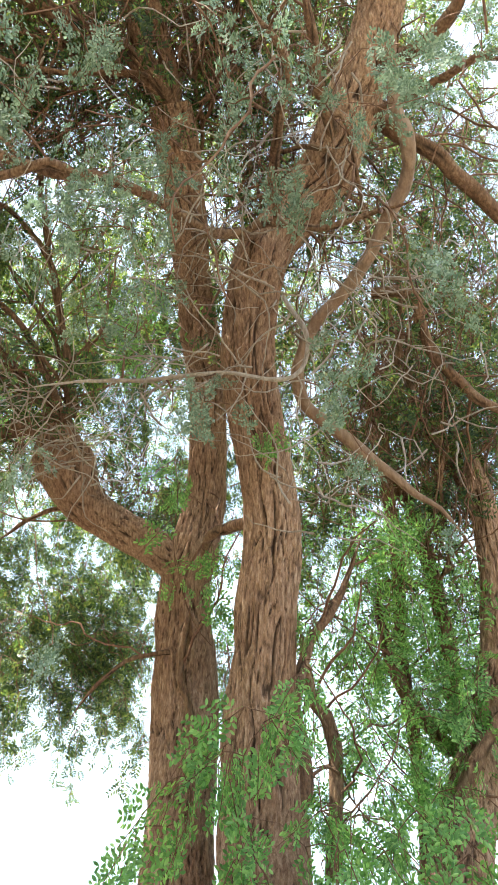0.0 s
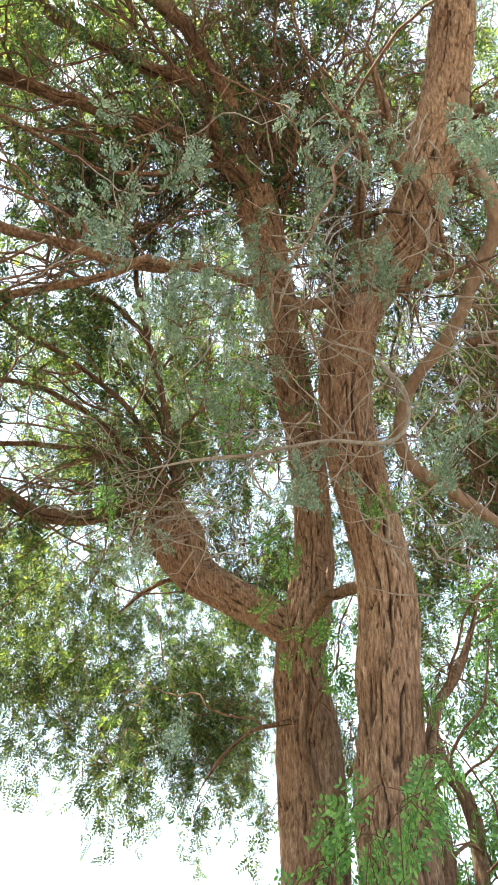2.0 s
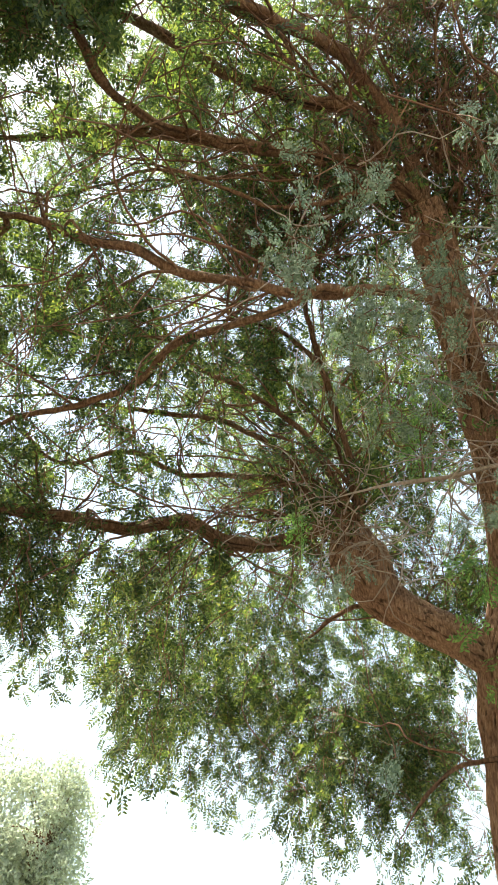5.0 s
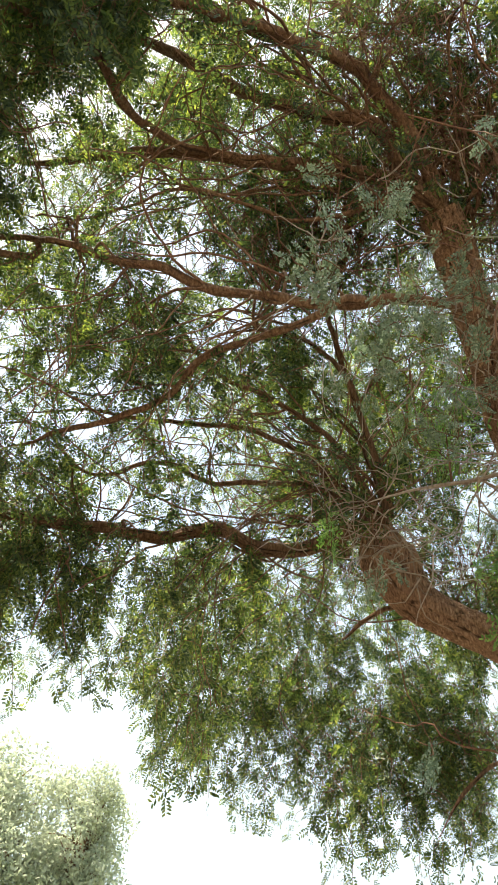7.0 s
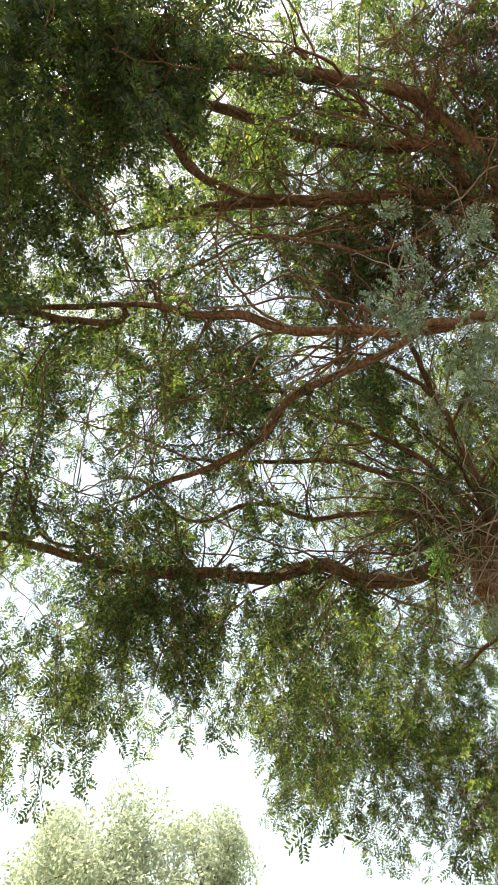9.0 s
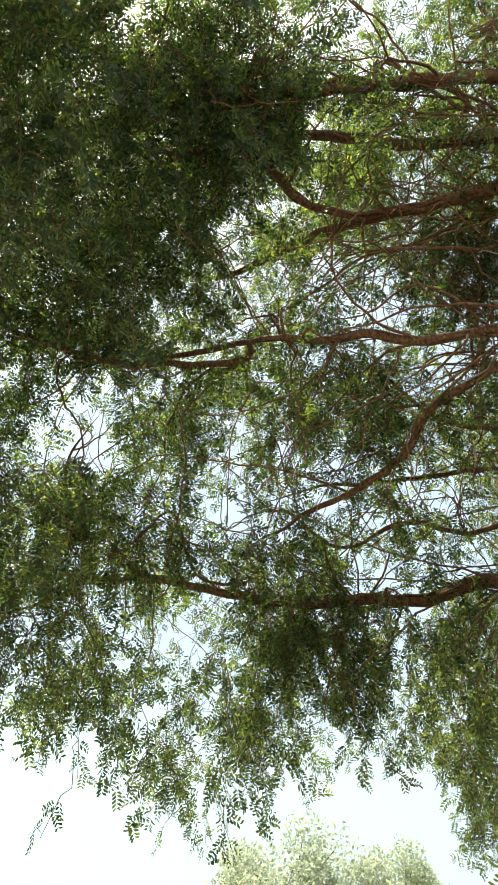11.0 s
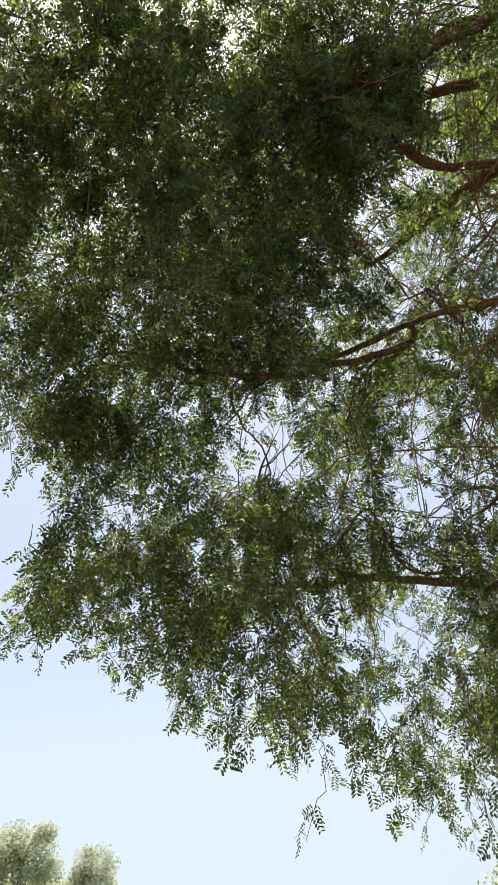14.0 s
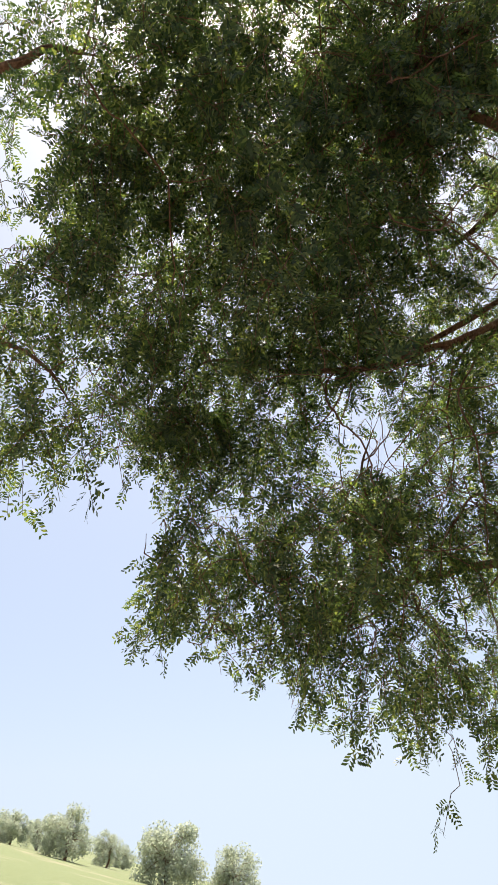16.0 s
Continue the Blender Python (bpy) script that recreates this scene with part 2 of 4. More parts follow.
def limb(name, key, look_of, rows):
    mat, width, depth, label = LIMB_LOOK[look_of]
    tree = TREES["C" if (key == "C" and name in ("trunk", "stem")) else OWNER[key]]
    rows = [(*r[:3], r[3] * GIRTH.get(look_of, 1.0)) for r in rows]
    if look_of == "trunk":
        x, y, z, r = rows[0]
        b = tree.location
        if z > b.z:
            rows.insert(0, (b.x, b.y, b.z - 0.15, r * 1.45))
    heavy = look_of in ("trunk", "big")
    if look_of != "trunk":
        pool = np.array(nodes)
        off = np.array(rows[0][:3]) - pool[:, :3]
        gap = np.linalg.norm(off, axis=1)
        ahead = np.array(rows[1][:3]) - np.array(rows[0][:3])
        k = int(np.argmin(gap * (1.6 - (off @ ahead) / (gap * np.linalg.norm(ahead) + 1e-9))))
        if 0.03 < gap[k] < (2.0 if key == "D" else 0.45):
            rows.insert(0, (*pool[k, :3], min(rows[0][3], 0.9 * pool[k, 3])))
    c = curve_through(rows, 0.019 if heavy else 0.045)
    P, R = c[:, :3].copy(), np.maximum(c[:, 3], 0.003)
    u = np.linspace(0, 1, len(P))
    R = R * np.clip((1 - u) / (0.12 if look_of == "trunk" else 0.25), 0.9 if key == "B" and look_of == "trunk" else 0.15, 1) ** 0.8
    seed = rng.uniform(0, 50)
    if not heavy:
        for i in range(len(P)):
            w = min(1.0, 6 * i / len(P))
            P[i] += w * (0.036 * np.array(noise.noise_vector((seed, i * 0.11, 0))) + 0.016 * np.array(noise.noise_vector((seed, i * 0.33, 9))))
            R[i] *= 1 + 0.14 * noise.noise((seed, i * 0.35, 5))
    sides = 6 if look_of == "fine" else 90 if look_of == "trunk" and key == "C" else 144 if look_of == "trunk" else 90 if heavy else 36 if R.max() > 0.06 else 14
    h = bark_relief(P, R, sides, width, rng.uniform(0, 90))
    ang = (2 * np.pi * np.arange(sides) / sides)[None]
    lump = smooth_noise(np.cos(ang) * 1.2 + seed, np.sin(ang) * 1.2, np.arange(len(P))[:, None] * (0.09 if heavy else 0.25))
    d = np.minimum(depth, R * 0.3)[:, None]
    verts, faces = tube(P, R[:, None] * (1 + 0.10 * lump) + d * (h - 0.7), sides)
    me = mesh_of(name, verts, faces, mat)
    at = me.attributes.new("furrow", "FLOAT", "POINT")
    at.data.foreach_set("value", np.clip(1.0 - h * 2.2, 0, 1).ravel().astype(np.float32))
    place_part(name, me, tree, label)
    for i in range(0, len(P), 7 if heavy else 2):
        nodes.append((*P[i], R[i]))
    if not heavy and look_of not in ("bend", "pale"):
        T = frames_along(P)[0]
        for i in range(4, len(P) - 1, 3):
            if rng.uniform() < 0.5:
                side_shoots.append((P[i], T[i], R[i], OWNER[key]))


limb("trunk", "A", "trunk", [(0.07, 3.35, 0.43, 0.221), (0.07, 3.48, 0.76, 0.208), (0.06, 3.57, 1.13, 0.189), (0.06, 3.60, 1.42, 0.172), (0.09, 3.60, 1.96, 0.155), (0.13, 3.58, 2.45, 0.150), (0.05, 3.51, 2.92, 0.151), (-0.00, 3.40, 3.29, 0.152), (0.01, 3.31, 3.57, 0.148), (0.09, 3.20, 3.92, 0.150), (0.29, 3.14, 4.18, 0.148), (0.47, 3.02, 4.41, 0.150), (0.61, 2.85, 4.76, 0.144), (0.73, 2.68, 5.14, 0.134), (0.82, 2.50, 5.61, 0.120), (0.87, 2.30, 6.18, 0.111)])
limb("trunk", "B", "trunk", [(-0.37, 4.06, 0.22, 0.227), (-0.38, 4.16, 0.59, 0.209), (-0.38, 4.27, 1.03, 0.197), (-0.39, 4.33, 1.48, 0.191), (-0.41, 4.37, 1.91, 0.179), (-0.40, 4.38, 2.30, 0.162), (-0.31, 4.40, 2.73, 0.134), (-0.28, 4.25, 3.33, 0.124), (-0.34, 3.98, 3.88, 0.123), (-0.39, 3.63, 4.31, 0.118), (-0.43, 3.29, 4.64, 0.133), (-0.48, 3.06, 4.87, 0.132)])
limb("limb", "B", "main", [(-0.47, 3.07, 4.86, 0.097), (-0.62, 2.87, 4.94, 0.067), (-0.81, 2.77, 5.05, 0.058), (-1.09, 2.71, 5.17, 0.061), (-1.47, 2.57, 5.28, 0.054), (-2.15, 2.28, 5.37, 0.048), (-3.11, 2.15, 5.58, 0.033), (-3.48, 1.86, 5.74, 0.023)])
limb("limb", "B", "main", [(-0.48, 3.05, 4.88, 0.086), (-0.59, 2.86, 5.02, 0.064), (-0.75, 2.63, 5.31, 0.060), (-1.09, 2.51, 5.44, 0.055), (-1.58, 2.34, 5.77, 0.051), (-1.98, 2.09, 6.07, 0.045), (-2.69, 1.80, 6.52, 0.034), (-3.35, 1.45, 6.54, 0.023)])
limb("limb", "B", "main", [(-0.46, 3.02, 4.90, 0.082), (-0.49, 2.85, 5.05, 0.067), (-0.51, 2.85, 5.10, 0.068), (-0.63, 2.58, 5.37, 0.057), (-0.88, 2.38, 5.70, 0.053), (-1.32, 2.14, 5.91, 0.051), (-1.78, 1.84, 6.15, 0.046), (-2.08, 1.82, 6.43, 0.041), (-2.85, 1.25, 6.65, 0.035)])
limb("limb", "B", "thin", [(-0.03, 2.97, 3.88, 0.039), (-0.21, 2.84, 3.80, 0.038), (-0.39, 2.70, 3.79, 0.035), (-0.52, 2.63, 3.81, 0.035), (-0.72, 2.59, 3.90, 0.034), (-0.99, 2.55, 3.93, 0.036), (-1.37, 2.44, 4.03, 0.036), (-1.71, 2.37, 4.15, 0.035), (-1.90, 2.21, 4.24, 0.034), (-2.12, 2.08, 4.28, 0.029), (-2.48, 1.89, 4.38, 0.028), (-2.74, 1.96, 4.54, 0.026), (-3.16, 1.64, 4.54, 0.023), (-3.55, 1.26, 4.68, 0.019), (-3.89, 0.87, 4.79, 0.012)])
limb("limb", "B", "thin", [(-0.94, 2.50, 3.91, 0.030), (-1.20, 2.59, 3.91, 0.028), (-1.57, 2.63, 3.91, 0.029), (-1.89, 2.63, 3.86, 0.029), (-2.14, 2.71, 3.72, 0.028), (-2.48, 2.67, 3.63, 0.025), (-2.87, 2.59, 3.57, 0.021), (-3.38, 2.42, 3.36, 0.016)])
limb("limb", "C", "big", [(-0.48, 4.36, 2.34, 0.114), (-0.67, 4.36, 2.48, 0.123), (-0.89, 4.35, 2.60, 0.128), (-1.10, 4.32, 2.75, 0.140), (-1.23, 4.27, 2.97, 0.182), (-1.28, 4.22, 3.15, 0.191), (-1.29, 4.10, 3.40, 0.147)])
limb("limb", "C", "main", [(-1.26, 4.15, 3.29, 0.101), (-1.52, 4.17, 3.23, 0.085), (-1.85, 4.14, 3.14, 0.076), (-2.11, 3.91, 3.10, 0.068), (-2.35, 3.75, 3.21, 0.066), (-2.67, 3.52, 3.14, 0.056), (-2.98, 3.22, 3.16, 0.054), (-3.32, 2.80, 3.12, 0.047), (-3.56, 2.51, 3.21, 0.040), (-3.87, 2.03, 3.32, 0.034), (-4.08, 1.94, 3.33, 0.031), (-4.29, 1.30, 3.38, 0.029), (-4.38, 1.03, 3.66, 0.022)])
limb("limb", "C", "thin", [(-1.29, 4.10, 3.40, 0.038), (-1.51, 3.94, 3.83, 0.028), (-1.82, 3.76, 4.14, 0.025), (-2.30, 3.51, 4.40, 0.021), (-2.54, 3.15, 4.81, 0.015), (-2.91, 2.90, 5.10, 0.013)])
limb("limb", "C", "thin", [(-1.33, 4.11, 3.36, 0.038), (-1.75, 4.00, 3.79, 0.029), (-2.18, 3.89, 4.06, 0.025), (-2.93, 3.55, 4.15, 0.022), (-3.32, 3.22, 4.15, 0.015), (-3.84, 2.93, 4.04, 0.013)])
limb("limb", "C", "thin", [(-1.35, 4.11, 3.34, 0.034), (-1.80, 4.07, 3.60, 0.027), (-2.44, 3.89, 3.66, 0.025), (-2.86, 3.67, 3.81, 0.023), (-3.33, 3.48, 3.73, 0.019), (-3.57, 3.11, 4.01, 0.016), (-4.12, 2.76, 3.89, 0.014)])
limb("limb", "C", "thin", [(-1.22, 4.17, 3.42, 0.032), (-1.30, 4.06, 3.96, 0.027), (-1.42, 3.93, 4.49, 0.026), (-1.47, 3.71, 5.08, 0.024), (-1.53, 3.56, 5.66, 0.016)])
limb("limb", "C", "thin", [(-1.19, 4.19, 3.39, 0.032), (-1.33, 3.97, 4.20, 0.025), (-1.63, 3.85, 4.68, 0.022), (-2.08, 3.75, 4.89, 0.016), (-2.59, 3.70, 4.93, 0.011)])
limb("limb", "C", "thin", [(-0.75, 4.36, 2.58, 0.026), (-1.10, 4.37, 2.71, 0.023), (-1.46, 4.40, 2.65, 0.020), (-1.79, 4.43, 2.47, 0.012)])
limb("limb", "B", "thin", [(-0.42, 4.23, 1.77, 0.022), (-0.57, 4.16, 1.77, 0.018), (-0.83, 4.12, 1.67, 0.015), (-1.06, 4.11, 1.39, 0.008)])
limb("stem", "B", "thin", [(-0.30, 4.07, 1.24, 0.027), (-0.34, 4.08, 1.43, 0.029), (-0.41, 4.10, 1.70, 0.031), (-0.39, 4.12, 1.90, 0.032), (-0.36, 4.16, 2.10, 0.026)])
limb("limb", "A", "thin", [(-0.00, 3.61, 2.43, 0.044), (-0.12, 3.76, 2.44, 0.042), (-0.22, 3.90, 2.45, 0.040), (-0.34, 4.13, 2.30, 0.035)])
limb("limb", "A", "bend", [(0.69, 2.39, 4.61, 0.042), (0.72, 2.50, 4.30, 0.047), (0.76, 2.52, 4.06, 0.049), (0.75, 2.61, 3.89, 0.049), (0.65, 2.70, 3.73, 0.047), (0.50, 2.84, 3.49, 0.048), (0.34, 2.95, 3.29, 0.045), (0.25, 3.02, 3.14, 0.046), (0.26, 3.08, 2.97, 0.048), (0.41, 3.10, 2.80, 0.048), (0.62, 3.08, 2.59, 0.047), (0.80, 3.06, 2.46, 0.043), (0.94, 3.07, 2.35, 0.037), (1.08, 3.12, 2.16, 0.029)])
limb("limb", "A", "thin", [(0.09, 2.91, 3.88, 0.027), (0.34, 2.83, 3.80, 0.026), (0.55, 2.69, 3.77, 0.019), (0.83, 2.49, 3.76, 0.012)])
limb("limb", "A", "pale", [(0.17, 2.87, 3.42, 0.017), (0.28, 2.77, 3.17, 0.019), (0.26, 2.75, 3.01, 0.018), (0.15, 2.71, 2.89, 0.016), (-0.05, 2.66, 2.87, 0.015), (-0.35, 2.65, 2.86, 0.015), (-0.69, 2.64, 2.84, 0.015), (-1.02, 2.61, 2.79, 0.011)])
limb("limb", "A", "main", [(0.66, 3.00, 4.75, 0.069), (1.03, 3.02, 4.49, 0.062), (1.25, 3.12, 4.36, 0.059), (1.49, 3.22, 4.20, 0.053), (1.85, 3.38, 3.92, 0.040)])
limb("limb", "A", "thin", [(0.77, 3.56, 3.88, 0.046), (0.99, 3.45, 3.78, 0.041), (1.08, 3.57, 3.53, 0.041), (1.27, 3.64, 3.26, 0.041), (1.51, 3.66, 3.13, 0.037), (1.83, 3.73, 3.04, 0.024)])
limb("stem", "C", "thin", [(1.16, 4.62, -0.30, 0.066), (1.12, 4.78, 0.6, 0.062), (1.08, 4.80, 1.5, 0.058), (1.03, 4.72, 2.40, 0.056), (0.97, 4.50, 2.96, 0.056), (0.92, 4.33, 3.45, 0.056), (1.04, 4.18, 3.72, 0.053), (1.04, 3.99, 4.25, 0.049), (0.98, 3.86, 4.62, 0.040)])
limb("stem", "C", "thin", [(1.52, 4.70, -0.30, 0.08), (1.47, 4.86, 0.7, 0.076), (1.40, 4.87, 1.5, 0.074), (1.31, 4.79, 2.21, 0.072), (1.15, 4.69, 2.89, 0.074), (0.99, 4.61, 3.25, 0.071), (0.89, 4.57, 3.69, 0.059), (0.85, 4.41, 4.22, 0.047)])
limb("stem", "C", "thin", [(1.62, 4.31, 2.0, 0.05), (1.53, 4.41, 2.73, 0.050), (1.29, 4.34, 3.20, 0.051), (1.14, 4.24, 3.54, 0.047), (0.97, 4.04, 4.00, 0.039)])
limb("limb", "A", "main", [(0.66, 2.77, 4.83, 0.069), (0.85, 2.55, 4.69, 0.053), (0.99, 2.34, 4.69, 0.047), (1.10, 2.14, 4.80, 0.039)])
limb("limb", "A", "thin", [(0.69, 2.86, 4.60, 0.035), (0.93, 2.58, 4.51, 0.029), (1.12, 2.39, 4.47, 0.025), (1.36, 2.24, 4.49, 0.016)])
limb("limb", "A", "thin", [(0.14, 2.71, 3.96, 0.031), (0.14, 2.34, 3.92, 0.030), (0.18, 2.11, 4.00, 0.026), (0.14, 1.96, 4.00, 0.020), (0.02, 1.81, 3.99, 0.015), (-0.00, 1.70, 4.07, 0.010)])
limb("limb", "A", "thin", [(0.50, 2.93, 4.42, 0.047), (0.35, 2.63, 4.59, 0.042), (0.30, 2.44, 4.75, 0.034), (0.25, 2.31, 4.98, 0.025)])
limb("stem", "A", "thin", [(0.25, 3.50, 1.09, 0.045), (0.27, 3.60, 1.30, 0.050), (0.23, 3.67, 1.53, 0.049), (0.31, 3.83, 1.78, 0.040), (0.52, 3.94, 2.07, 0.036), (0.69, 4.06, 2.43, 0.031)])
limb("stem", "A", "thin", [(0.41, 3.77, 0.70, 0.055), (0.45, 3.89, 1.08, 0.053), (0.42, 3.97, 1.38, 0.053), (0.32, 3.89, 1.58, 0.043), (0.28, 3.83, 1.93, 0.038)])
limb("stem", "C", "thin", [(1.20, 4.32, 1.23, 0.057), (1.05, 4.48, 1.45, 0.056), (0.96, 4.60, 1.72, 0.052), (0.86, 4.68, 2.20, 0.047)])
limb("trunk", "C", "trunk", [(0.99, 3.95, 0.22, 0.178), (1.09, 4.04, 0.62, 0.164), (1.24, 4.13, 1.05, 0.141), (1.38, 4.17, 1.34, 0.120), (1.51, 4.24, 1.80, 0.103), (1.56, 4.27, 2.32, 0.090), (1.54, 4.28, 2.78, 0.083), (1.50, 4.35, 3.28, 0.067)])
limb("stem", "C", "thin", [(1.03, 3.96, 0.64, 0.049), (1.09, 4.00, 0.96, 0.054), (1.26, 3.99, 1.26, 0.055), (1.47, 4.04, 1.52, 0.054)])
limb("limb", "D", "over", [(-0.90, 2.38, 5.72, 0.042), (-1.22, 2.00, 5.66, 0.041), (-1.59, 1.65, 5.63, 0.040), (-1.82, 1.43, 5.64, 0.040), (-2.15, 1.24, 5.70, 0.038), (-2.40, 0.97, 5.78, 0.032), (-2.59, 0.58, 5.90, 0.019)])
limb("limb", "D", "over", [(-1.62, 2.50, 5.30, 0.034), (-1.88, 2.14, 5.17, 0.033), (-2.01, 1.76, 5.15, 0.032), (-2.02, 1.46, 5.30, 0.029), (-2.27, 1.23, 5.40, 0.027), (-2.63, 0.85, 5.44, 0.016)])
limb("limb", "D", "thin", [(-2.75, 2.00, 4.46, 0.031), (-3.02, 1.58, 4.36, 0.030), (-3.17, 1.18, 4.28, 0.026), (-3.25, 0.70, 4.27, 0.019), (-3.22, 0.27, 4.27, 0.013), (-3.30, -0.12, 4.07, 0.008)])
limb("limb", "E", "thin", [(-2.14, -1.09, 4.89, 0.029), (-2.05, -0.89, 4.98, 0.027), (-2.04, -0.73, 5.13, 0.023), (-2.08, -0.46, 5.24, 0.017)])
limb("limb", "E", "thin", [(-2.91, -1.03, 3.98, 0.018), (-2.95, -0.82, 3.98, 0.016), (-3.03, -0.63, 3.92, 0.013), (-3.14, -0.50, 3.79, 0.010)])
limb("limb", "C", "thin", [(-3.98, 1.61, 3.51, 0.011), (-3.77, 1.35, 3.89, 0.011), (-3.50, 1.45, 4.22, 0.007)])

# ---- fans of slender branches ----
branch_leaves = []  # places along the branches that bear leaves


def fan(origin, n, yaws, els, dists, r0, key):
    """Slender branches that spread from one place towards the outside of the crown."""
    for _ in range(n):
        a, b, d = radians(rng.uniform(*yaws)), radians(rng.uniform(*els)), rng.uniform(*dists)
        end = np.array((-math.sin(a) * math.cos(b) * d, math.cos(a) * math.cos(b) * d, 1.65 + math.sin(b) * d))
        o = np.array(origin) + rng.normal(size=3) * 0.11
        n_pts = 5
        u = np.linspace(0, 1, n_pts)[:, None]
        mid = o + (end - o) * u + np.array((0, 0, 1)) * rng.uniform(-0.05, 0.22) * u * (1 - u) * 4
        mid[1:-1] += rng.normal(size=(n_pts - 2, 3)) * 0.07
        r = r0 * rng.uniform(0.45, 0.95) * (1 - 0.7 * u[:, 0])
        limb("branch", key, "fine", [(*p, w) for p, w in zip(mid, r)])
        for k in (0.4, 0.55, 0.68, 0.8, 0.92):
            branch_leaves.append((np.array([np.interp(k, u[:, 0], mid[:, c]) for c in range(3)]), key))


fan((-1.35, 4.35, 3.40), 8, (14, 44), (14, 44), (4.2, 5.8), 0.0189, "C")
fan((-1.60, 4.20, 3.20), 4, (20, 48), (2, 30), (4.4, 5.5), 0.0144, "C")
fan((-0.5, 3.0, 4.95), 6, (8, 58), (40, 64), (4.3, 6.2), 0.0198, "B")
fan((-0.9, 2.8, 5.10), 5, (14, 58), (40, 62), (4.3, 6.2), 0.0144, "B")
fan((-1.2, 2.3, 5.70), 5, (20, 64), (44, 66), (4.3, 6.2), 0.0144, "B")
fan((-0.3, 3.2, 5.0), 8, (-12, 18), (44, 64), (4.2, 6.0), 0.0180, "B")
fan((0.5, 3.0, 4.4), 7, (-24, 2), (18, 50), (4.2, 5.8), 0.0180, "A")
fan((1.3, 4.3, 2.4), 10, (-26, -6), (4, 36), (4.3, 5.4), 0.0162, "C")
fan((-1.4, 2.45, 4.03), 4, (30, 60), (24, 44), (4.0, 5.2), 0.0126, "B")
fan((-2.3, 2.0, 4.32), 4, (44, 72), (22, 42), (4.0, 5.2), 0.0126, "B")
fan((-2.0, 4.0, 3.12), 4, (30, 58), (6, 28), (4.2, 5.4), 0.0135, "C")
fan((-2.9, 3.3, 3.15), 4, (36, 66), (6, 30), (4.2, 5.4), 0.0126, "C")
fan((-3.5, 2.6, 3.2), 6, (48, 80), (12, 32), (4.0, 5.0), 0.0126, "C")
fan((-4.1, 1.8, 3.33), 5, (60, 88), (14, 34), (4.0, 5.0), 0.0117, "C")
fan((-2.3, 1.4, 5.9), 9, (48, 104), (36, 68), (3.8, 5.2), 0.0162, "D")

# ---- twigs and leaves ----
def spray_template(seed, leaves, length, leaflet, pairs, leaf_len, droop, wide=0.21):
    """A twig tip with alternate pinnate leaves: four-cornered leaflets about the twig along +z."""
    g = np.random.default_rng(seed)
    quads = []
    bend = g.normal(size=2) * 0.25
    for i in range(leaves):
        z = length * (i + g.uniform(0, 0.9)) / leaves
        root = np.array([bend[0] * z * z / length, bend[1] * z * z / length, z])
        a = i * 2.4 + g.uniform(-0.7, 0.7)
        out = np.array([math.cos(a), math.sin(a), g.uniform(-0.3, 0.9)])
        out /= np.linalg.norm(out)
        side = np.cross(out, g.normal(size=3))
        side /= np.linalg.norm(side)
        up = np.cross(side, out)
        n = max(2, pairs + g.integers(-2, 2))
        L = leaf_len * g.uniform(0.6, 1.2)
        for k in range(n):
            u = (k + 0.8) / n
            c = root + out * L * u + np.array([0, 0, droop * L * u * u])
            s = leaflet * (1.05 - 0.45 * abs(u - 0.45)) * g.uniform(0.75, 1.15)
            for sg in (-1, 1):
                if g.uniform() < 0.1:
                    continue
                tip = side * sg * 0.86 + out * g.uniform(0.1, 0.8) + up * g.uniform(-0.6, 0.6)
                tip /= np.linalg.norm(tip)
                w = np.cross(tip, up + 0.5 * g.normal(size=3))
                w /= np.linalg.norm(w)
                quads.append([c, c + tip * s * 0.5 + w * s * wide, c + tip * s, c + tip * s * 0.5 - w * s * wide])
    return np.array(quads)


def pinnate_spray(seed, leaves=7, length=0.25, leaf_len=0.085, pairs=5, leaflet=0.034):
    """A hanging twig tip: alternate leaves, each a stalk with blunt leaflets in two flat rows, about the twig along +z."""
    g = np.random.default_rng(seed)
    quads = []
    sway = g.normal(size=2) * 0.16
    for i in range(leaves):
        u = (i + 0.5) / leaves
        root = np.array([sway[0] * u * u * length, sway[1] * u * u * length, u * length])
        a = i * math.pi + g.uniform(-1.3, 1.3)
        tilt = radians(g.uniform(20, 95))
        out = np.array([math.cos(a) * math.sin(tilt), math.sin(a) * math.sin(tilt), math.cos(tilt)])
        flat = np.cross(out, g.normal(size=3))
        flat /= np.linalg.norm(flat)
        side = np.cross(flat, out)
        L = leaf_len * (1.12 - 0.35 * u) * g.uniform(0.8, 1.15)
        for k in range(pairs):
            v = (k + 0.8) / pairs
            c = root + out * L * v + np.array([0, 0, 0.28 * L * v * v])
            s = leaflet * (1.05 - 0.9 * (v - 0.45) ** 2) * g.uniform(0.85, 1.12)
            for sg in (-1, 1):
                if g.uniform() < 0.06:
                    continue
                tip = side * sg * 0.8 + out * 0.55 + flat * g.uniform(-0.35, 0.25)
                tip /= np.linalg.norm(tip)
                w = np.cross(tip, flat)
                quads.append([c + w * s * 0.08, c + tip * s * 0.8 + w * s * 0.2, c + tip * s - w * s * 0.05, c + tip * s * 0.45 - w * s * 0.2])
    return np.array(quads)


SPRAYS = [pinnate_spray(s) for s in range(16)]


